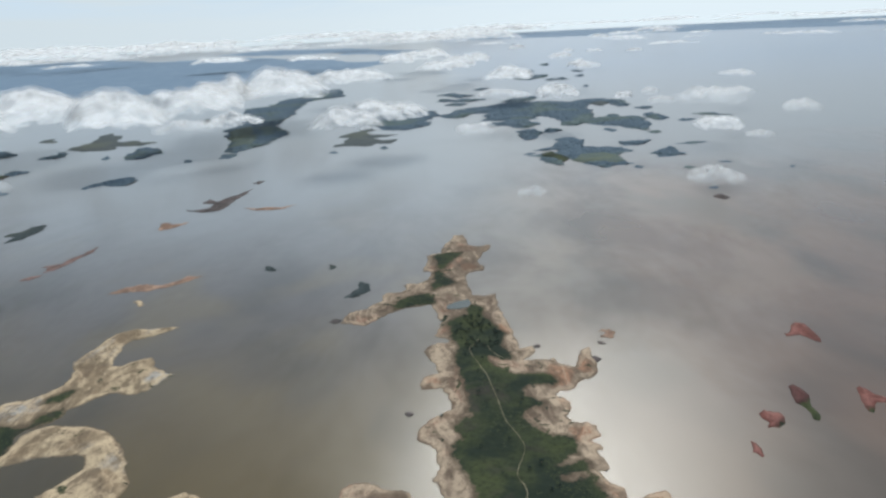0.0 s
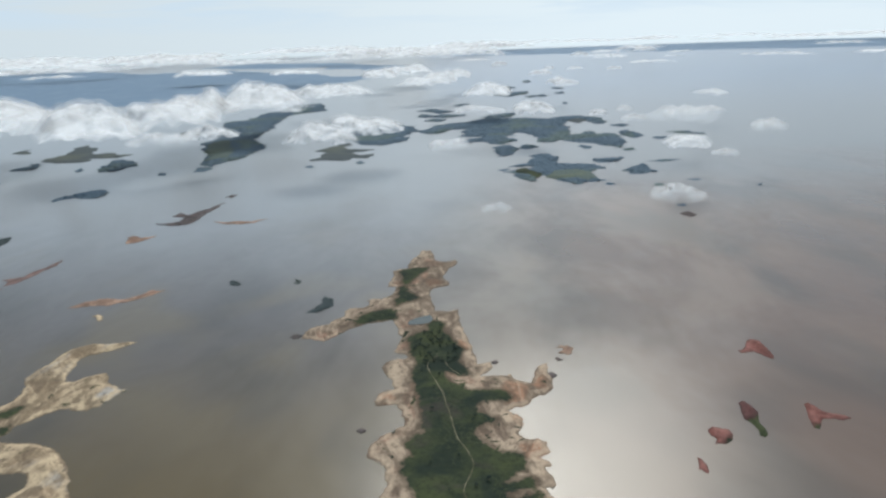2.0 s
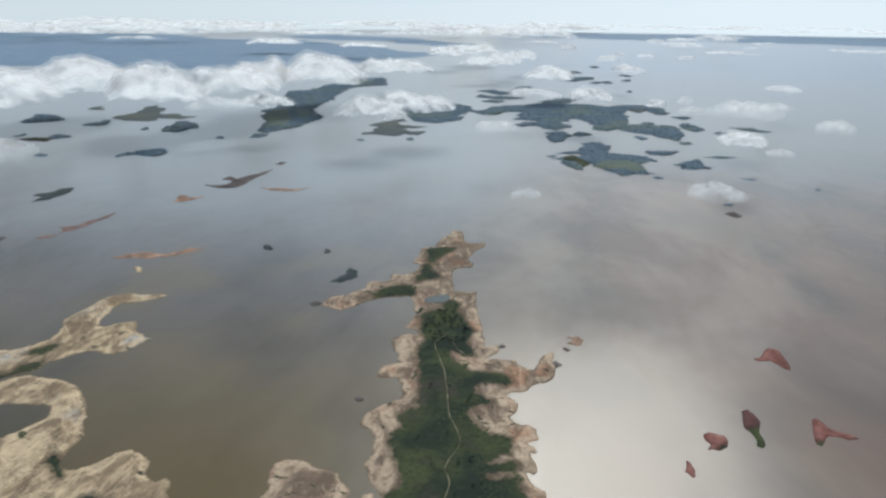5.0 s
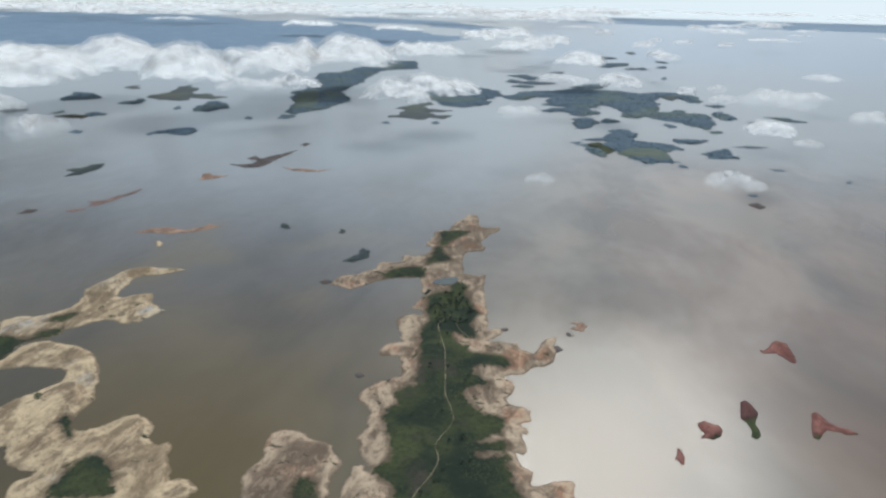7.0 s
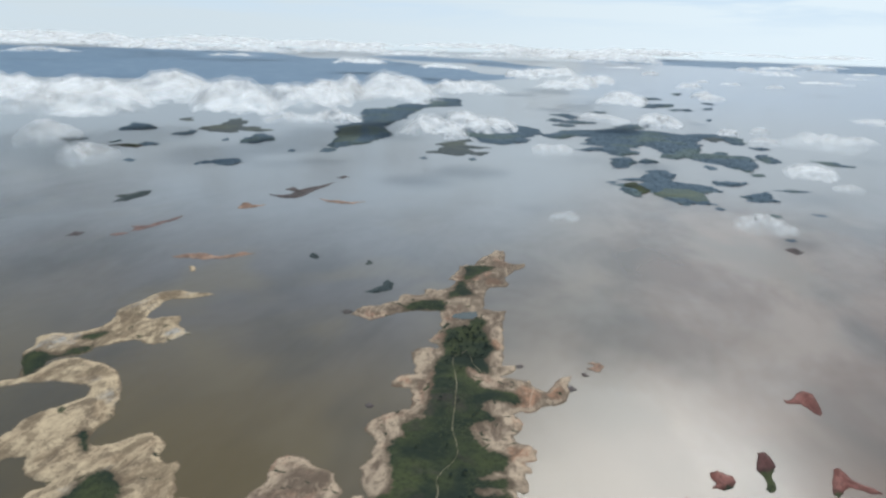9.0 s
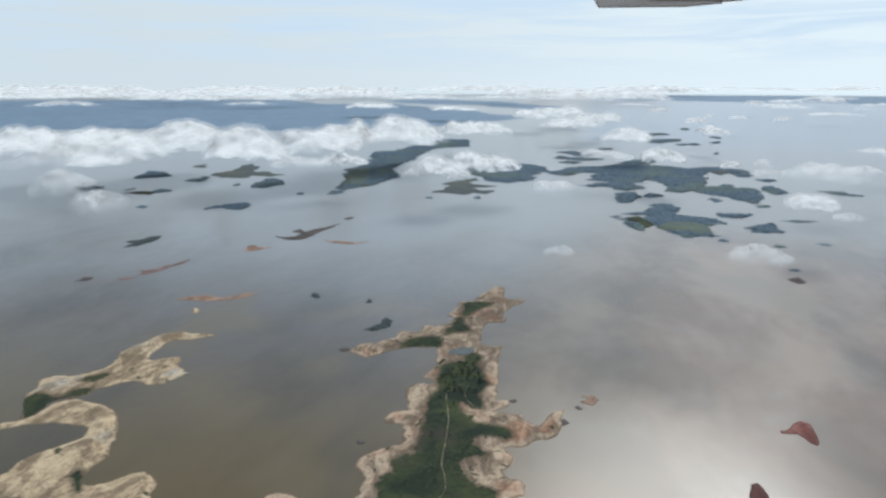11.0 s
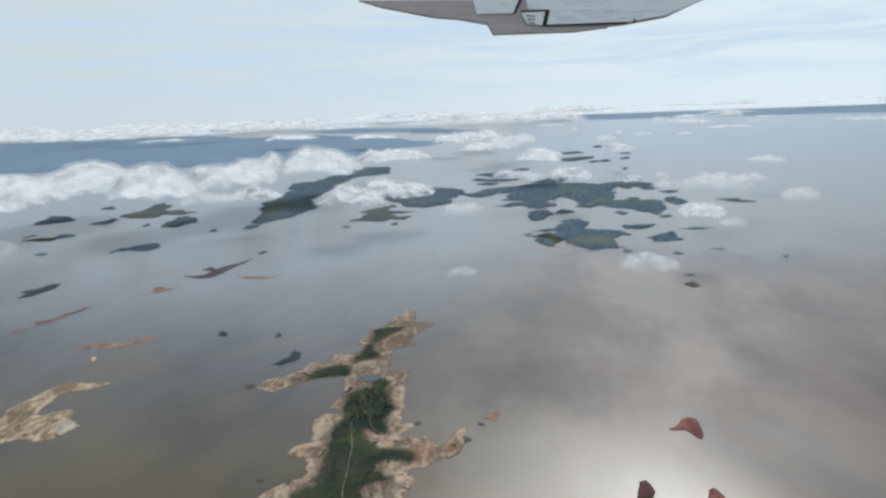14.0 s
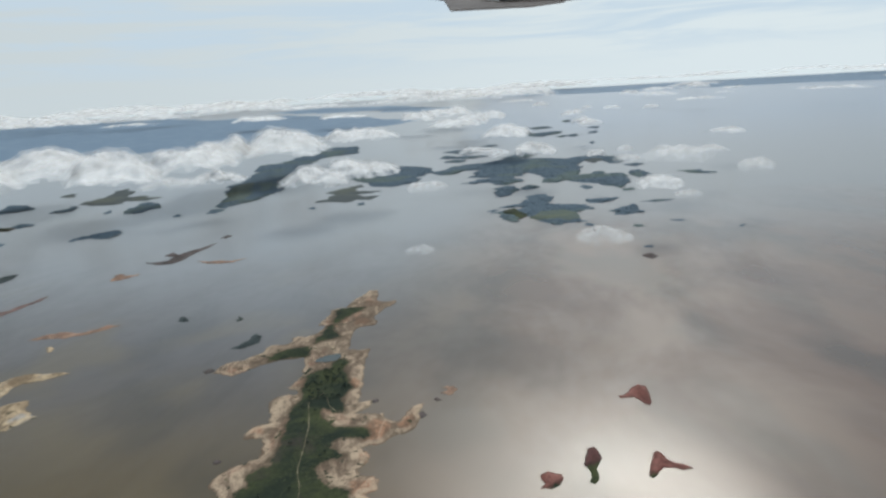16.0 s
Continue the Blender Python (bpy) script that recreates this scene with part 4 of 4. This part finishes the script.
forest_island(34, (185, 546), (194, 552), (195, 541), (187, 536))
forest_island(35, (132, 416), (137, 420), (140, 415), (135, 412))
forest_island(36, (163, 407), (168, 411), (171, 405), (166, 403))
forest_island(37, (258, 1214), (272, 1238), (277, 1211), (263, 1188))
forest_island(38, (218, 947), (226, 962), (226, 939), (219, 924))
forest_island(39, (204, 1074), (216, 1093), (220, 1062), (208, 1053))
forest_island(40, (58, 970), (71, 994), (83, 976), (69, 952))
forest_island(41, (153, 1259), (168, 1285), (179, 1268), (163, 1230))
forest_island(42, (139, 1103), (150, 1123), (159, 1111), (147, 1081))
forest_island(43, (242, 1110), (253, 1131), (259, 1119), (245, 1089))
forest_island(44, (183, 1066), (194, 1085), (199, 1064), (189, 1046))
forest_island(45, (232, 1415), (248, 1447), (252, 1411), (238, 1379))
forest_island(46, (1, 848), (11, 868), (24, 854), (13, 835))
forest_island(47, (15, 799), (27, 816), (43, 803), (30, 787))
forest_island(48, (65, 477), (71, 482), (75, 478), (70, 473))
forest_island(49, (229, 599), (238, 609), (240, 599), (232, 590))
forest_island(53, (237, 599), (245, 606), (245, 596), (237, 590))

def meadow(k, mat, label, *coast):
    """Open ground on a forested island, a little above the treetops round it."""
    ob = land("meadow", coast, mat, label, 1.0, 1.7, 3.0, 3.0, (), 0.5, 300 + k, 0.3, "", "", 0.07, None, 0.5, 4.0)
    ob.parent = ISLANDS[k]


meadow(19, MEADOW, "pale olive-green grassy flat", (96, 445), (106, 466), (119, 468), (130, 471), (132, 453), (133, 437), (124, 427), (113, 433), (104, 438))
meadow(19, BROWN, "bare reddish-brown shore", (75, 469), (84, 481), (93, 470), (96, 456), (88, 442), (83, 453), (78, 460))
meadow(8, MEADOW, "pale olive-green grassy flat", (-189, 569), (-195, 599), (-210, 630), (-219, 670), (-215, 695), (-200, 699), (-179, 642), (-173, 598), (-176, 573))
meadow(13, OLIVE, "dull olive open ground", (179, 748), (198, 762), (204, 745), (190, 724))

# ---- clouds ----
def billow(x, y, scale, seed):
    """Rounded lumps between sharp hollows, from about -1 to 1."""
    return 1 - 3.4 * np.abs(fbm(x / scale, y / scale, 0.0, 2, seed))


def vapour(long, deep, tall, seed, step, torn, edge=0.75):
    """A cloud's upper skin over its level base, about the origin, long in x and deep in y: points, normals, faces and
    how thick the vapour is; torn: how much of it has frayed away."""
    nx, ny = int(long * 1.3 / step) + 2, int(deep * 1.3 / step) + 2
    x, y = np.meshgrid(np.linspace(-0.65, 0.65, nx) * long, np.linspace(-0.65, 0.65, ny) * deep)
    size = min(deep, long)
    lee = y / (0.5 * deep) - 0.25
    wide = np.abs(x / (0.5 * long)) ** 2.2 + np.abs(lee / np.where(lee < 0, 1.25, 0.75)) ** 1.8
    env = 1.05 - torn - wide + 0.95 * fbm(x / (0.34 * size), y / (0.34 * size), 0.0, 4, seed)
    rise = 1.0 - torn - wide + 0.5 * fbm(x / (0.45 * size), y / (0.45 * size), 0.0, 3, seed)
    env = np.minimum(env, 1.0 - np.clip(wide - 1.0, 0, 1) * 2.4)
    heads = 0.66 + 0.18 * billow(x, y, 0.60 * size, seed + 1) + 0.10 * billow(x, y, 0.27 * size, seed + 2) + 0.025 * billow(x, y, 0.12 * size, seed + 3)
    thick = np.clip(rise, 0, 1.2) * np.clip(heads, 0.12, 1.1)
    fray = np.clip(1.15 + 1.3 * fbm(x / (0.11 * size), y / (0.20 * size), 4.0, 3, seed + 4), 0.1, 1.8)
    body = np.clip((np.clip(env, 0, 1) ** 0.65 * (0.45 + 0.55 * np.clip(heads, 0.3, 1.0)) - 0.03) / edge * fray, 0, 1)
    z = tall * thick
    gy, gx = np.gradient(z, y[:, 0], x[0])
    nrm = np.stack([-gx, -gy, np.ones_like(z)], -1).reshape(-1, 3)
    nrm /= np.linalg.norm(nrm, axis=1)[:, None]
    keep = body > 0.0
    q = keep[:-1, :-1] | keep[1:, :-1] | keep[:-1, 1:] | keep[1:, 1:]
    idx = np.arange(nx * ny).reshape(ny, nx)
    faces = np.stack([idx[:-1, :-1][q], idx[:-1, 1:][q], idx[1:, 1:][q], idx[1:, :-1][q]], 1)
    used, back = np.unique(faces, return_inverse=True)
    v = np.stack([x.ravel(), y.ravel(), z.ravel()], 1)[used]
    return v, nrm[used], back.reshape(-1, 4), body.ravel()[used]


def shell(name, skin, tall, out, mat, parent, seed, body):
    """A thin ragged layer of vapour a little inside or outside the cloud's skin."""
    v, nrm, f = skin
    a = v / (0.3 * tall)
    wave = fbm(a[:, 0], a[:, 1], a[:, 2], 3, seed + 31)
    p = v + nrm * (tall * out * (1 + 0.7 * wave))[:, None]
    return tagged(part(name, mesh_from(name, p, f, mat, body=body), parent, "thin ragged cloud edge"), kind="stuff")


def cloud(x, y, z, long, deep, tall, seed, turn=0.0, label="bright white cumulus cloud with a flat grey base", far=False):
    *skin, body = vapour(long, deep, tall, seed, max(long, deep) / (60 if far else 110), 0.0)
    ob = new("cloud", mesh_from("cloud", skin[0], skin[2], FAR_CLOUD if far else CLOUD, body=body))
    tagged(ob, label, "cloud", "cumulus clouds")
    ob.matrix_world = pose(x, y, z, 0, 0, turn)
    layers = ((0.10, FAR_VEIL),) if far else zip((0.07, 0.17), VEILS)
    for out, mat in layers:
        shell("veil", skin, tall, out, mat, ob, seed, body)
    return ob


def wisp(x, y, z, long, deep, tall, seed, turn=0.0):
    *skin, body = vapour(long, 1.3 * deep, 1.6 * tall, seed, long / 60, 0.10, 1.0)
    ob = new("cloud_wisp", mesh_from("cloud_wisp", skin[0], skin[2], WISP, body=body))
    ob.matrix_world = pose(x, y, z, 0, 0, turn)
    tagged(ob, "thin torn wisp of white cloud over the water", "cloud", "cloud wisps")
    for out in (0.2, 0.45):
        shell("veil", skin, tall, out, WISP, ob, seed, body)
    return ob


cloud(-462, 487, 34, 100, 134, 25, 300, 46)
cloud(-394, 497, 34, 114, 153, 25, 301, 42)
cloud(-373, 590, 34, 96, 129, 25, 302, 36)
cloud(-260, 518, 34, 80, 108, 25, 303, 31)
cloud(-224, 585, 34, 86, 115, 25, 304, 25)
cloud(-216, 653, 34, 78, 104, 25, 305, 22)
cloud(-161, 509, 30, 47, 24, 10, 306, 23)
cloud(-162, 700, 34, 100, 134, 25, 307, 17)
cloud(-107, 858, 30, 107, 76, 17, 308, 11)
cloud(-66, 462, 30, 53, 43, 16, 309, 14)
cloud(-37, 510, 30, 62, 45, 16, 310, 10)
cloud(-67, 1257, 30, 68, 92, 21, 313, 5)
cloud(-20, 1385, 30, 108, 144, 23, 314, 3)
cloud(39, 1086, 30, 64, 86, 21, 315, 1)
cloud(80, 1172, 30, 51, 68, 14, 316, -1)
cloud(15, 1017, 30, 86, 65, 14, 317, 2)
cloud(-527, 1639, 30, 137, 105, 15, 318, 19)
cloud(-287, 1541, 30, 126, 74, 11, 319, 12)
wisp(-285, 332, 30, 40, 26, 9, 423, 45)
wisp(-220, 290, 30, 32, 20, 6, 424, 43)
wisp(-381, 456, 30, 119, 36, 10, 415, 43)
wisp(-190, 485, 30, 52, 25, 5, 416, 26)
cloud(90, 797, 30, 61, 67, 14.3, 360, -4)
cloud(113, 587, 30, 39, 43, 12.5, 361, -8)
wisp(64, 598, 30, 51, 37, 5.0, 432, -3)
wisp(216, 1116, 30, 42, 46, 5.8, 433, -9)
cloud(207, 925, 30, 31, 34, 12.1, 364, -10)
cloud(161, 548, 30, 17, 19, 6.8, 365, -13)
wisp(191, 568, 30, 17, 19, 3.0, 436, -15)
wisp(179, 503, 30, 20, 21, 3.3, 437, -16)
wisp(214, 503, 30, 60, 41, 6.1, 438, -19)
cloud(174, 386, 30, 29, 30, 9.2, 369, -20)
wisp(179, 345, 30, 16, 12, 2.7, 440, -23)
wisp(116, 258, 30, 25, 13, 3.5, 371, -18)
wisp(38, 251, 30, 13, 6, 2.0, 442, -1)
wisp(318, 681, 30, 40, 35, 3.8, 443, -22)
wisp(250, 431, 30, 26, 28, 5.2, 444, -26)
wisp(369, 1196, 30, 34, 37, 4.9, 445, -15)
wisp(193, 1509, 30, 40, 44, 8.3, 446, -6)
wisp(312, 1257, 30, 37, 41, 4.0, 447, -12)
wisp(28, 411, 30, 28, 21, 4.1, 448, 0)
wisp(255, 537, 30, 28, 20, 2.8, 449, -22)
wisp(499, 1982, 30, 59, 65, 8.0, 450, -13)
wisp(738, 2097, 30, 86, 95, 10.4, 451, -18)
wisp(210, 882, 30, 35, 38, 5.0, 452, -11)
wisp(270, 1307, 30, 25, 28, 4.2, 453, -10)

# far cumulus field, out to the horizon
rng = np.random.default_rng(77)
kinds = [cloud(0, 3000, 30, 220, 120, 34, 500 + k, 0, "small far cumulus cloud low over the horizon", True) for k in range(5)]
for k in range(85):
    far = rng.uniform(2300, 4700) if k < 62 else rng.uniform(1500, 2900)
    side = radians(rng.uniform(-62, 10) if k < 62 else rng.uniform(2, 50))
    grow = rng.uniform(0.6, 1.7) * far / 3600 * (0.45 if k >= 62 else 1.0)
    spot = pose(far * math.sin(side), far * math.cos(side), rng.uniform(22, 36), 0, 0, -math.degrees(side)) @ Matrix.Diagonal((grow * 1.2, grow, grow * 0.75, 1))
    if k < len(kinds):
        kinds[k].matrix_world = spot
    else:
        copy_thing(kinds[k % len(kinds)], spot)


for k in range(26):
    far, side = rng.uniform(4000, 4700), radians(rng.uniform(4, 48))
    grow = rng.uniform(0.5, 1.1)
    copy_thing(kinds[k % len(kinds)], pose(far * math.sin(side), far * math.cos(side), rng.uniform(26, 52), 0, 0, -math.degrees(side)) @ Matrix.Diagonal((grow * 1.5, grow, grow * 0.45, 1)))


# ---- aircraft wing ahead of the camera ----
def paint(name, a, b, rough, scale):
    m, n, p = material(name)
    streak = n.noise(n.vmath("MULTIPLY", p, (1.0, 1.0, 5.0)), scale, 5.0, 0.65, 0.3)
    speck = n.noise(p, scale * 9, 4.0, 0.7)
    c = n.mix(n.ramp(streak, 0.42, 0.66), a, b)
    finish(n, n.mix(n.ramp(speck, 0.60, 0.74, 0.0, 0.5), c, tuple(0.45 * v for v in b)), rough, (speck, 0.1, 0.1), 0.4)
    return m


TAUPE = paint("taupe_paint", (0.50, 0.44, 0.41), (0.42, 0.37, 0.345), 0.55, 0.06)
WHITE = paint("worn_white_paint", (0.86, 0.88, 0.88), (0.74, 0.77, 0.77), 0.45, 0.05)
SLOT = paint("dark_gap", (0.03, 0.03, 0.032), (0.02, 0.02, 0.022), 0.7, 0.1)
SCUFF = paint("grey_scratch", (0.34, 0.35, 0.35), (0.28, 0.29, 0.29), 0.6, 0.1)
WING_SPOT, WING_UNIT = pose(48.9, 418.8, 144.3, 76.8, 0, 9.0) @ pose(0, 0, 0, 0, 0, -1.8), 0.376

wing = new("aircraft_wing")
wing.matrix_world = WING_SPOT
tagged(wing, "white and taupe underside of a light aircraft wing", "wing")


def plate(name, outline, front, thick, mat, label=""):
    """A bevelled plate: outline in the wing's own units across and up, front towards the eye."""
    bm = bmesh.new()
    face = bm.faces.new([bm.verts.new((x * WING_UNIT, y * WING_UNIT, -front * WING_UNIT)) for x, y in outline])
    bm.normal_update()
    out = bmesh.ops.extrude_face_region(bm, geom=[face])
    bmesh.ops.translate(bm, verts=[v for v in out["geom"] if isinstance(v, bmesh.types.BMVert)], vec=(0, 0, -thick * WING_UNIT))
    bmesh.ops.recalc_face_normals(bm, faces=bm.faces)
    bmesh.ops.bevel(bm, geom=list(bm.edges), offset=min(0.8, 0.2 * thick) * WING_UNIT, segments=2, affect="EDGES", clamp_overlap=True)
    me = bpy.data.meshes.new(name)
    bm.to_mesh(me)
    bm.free()
    me.materials.append(mat)
    return part(name, me, wing, label)


plate("wing_root", [(-230, 60), (-190, 48), (-100, 30), (-88, 29), (-60, 27), (-10, 18), (-32, 60)], 0, 8, TAUPE, "taupe painted shell")
plate("edge_strip", [(-10, 18), (0, 0), (140, 4), (200, 11), (160, 16), (92, 13), (50, 15), (30, 40), (-32, 60)], 1, 7, TAUPE, "taupe trailing edge strip")
plate("backing", [(-35, 60), (-28, 25), (20, 6), (140, 7), (225, 15), (300, 28), (370, 60)], 2, 4, TAUPE, "taupe inner skin")
plate("panel", [(-35, 60), (-28, 33), (34, 35), (46, 60)], -3, 4, WHITE, "worn white panel")
plate("slot", [(34, 35), (38, 35), (52, 60), (46, 60)], -2, 2, SLOT, "dark gap")
plate("panel", [(48, 36), (90, 38), (84, 13.5), (58, 16)], -3, 4, WHITE, "worn white hinge cover")
plate("slot", [(48, 36), (90, 38), (96, 40.5), (48, 39)], -4, 2, SLOT, "dark gap")
plate("slot", [(84, 13), (90, 13), (97, 40), (91, 40)], -4, 2, SLOT, "dark gap")
for k in range(3):
    plate("louvre", [(56 + 2 * k, 31 - 6 * k), (72, 30 - 6 * k), (72, 28.4 - 6 * k), (57 + 2 * k, 29.2 - 6 * k)], -4, 2, SLOT, "dark louvre")
plate("wing_skin", [(92, 14), (230, 18), (300, 30), (375, 60), (56, 60), (60, 41), (98, 40)], -3, 5, WHITE, "worn white riveted wing skin")
plate("slot", [(88, 12), (230, 16.5), (232, 18.5), (90, 14)], -4, 2, SLOT, "dark gap")
plate("static_wick", [(242, 17), (246, 17), (245, 24), (243, 24)], -5, 2, SLOT)
for k in range(7):
    x, y, run = 112 + 26 * k, 24 + (k * 11) % 22, 30 + (k * 7) % 17
    plate("scuff", [(x, y), (x + run, y + 0.12 * run), (x + run, y + 0.12 * run + 0.5), (x, y + 0.6)], -3.6, 1.2, SCUFF, "faint grey scratch")
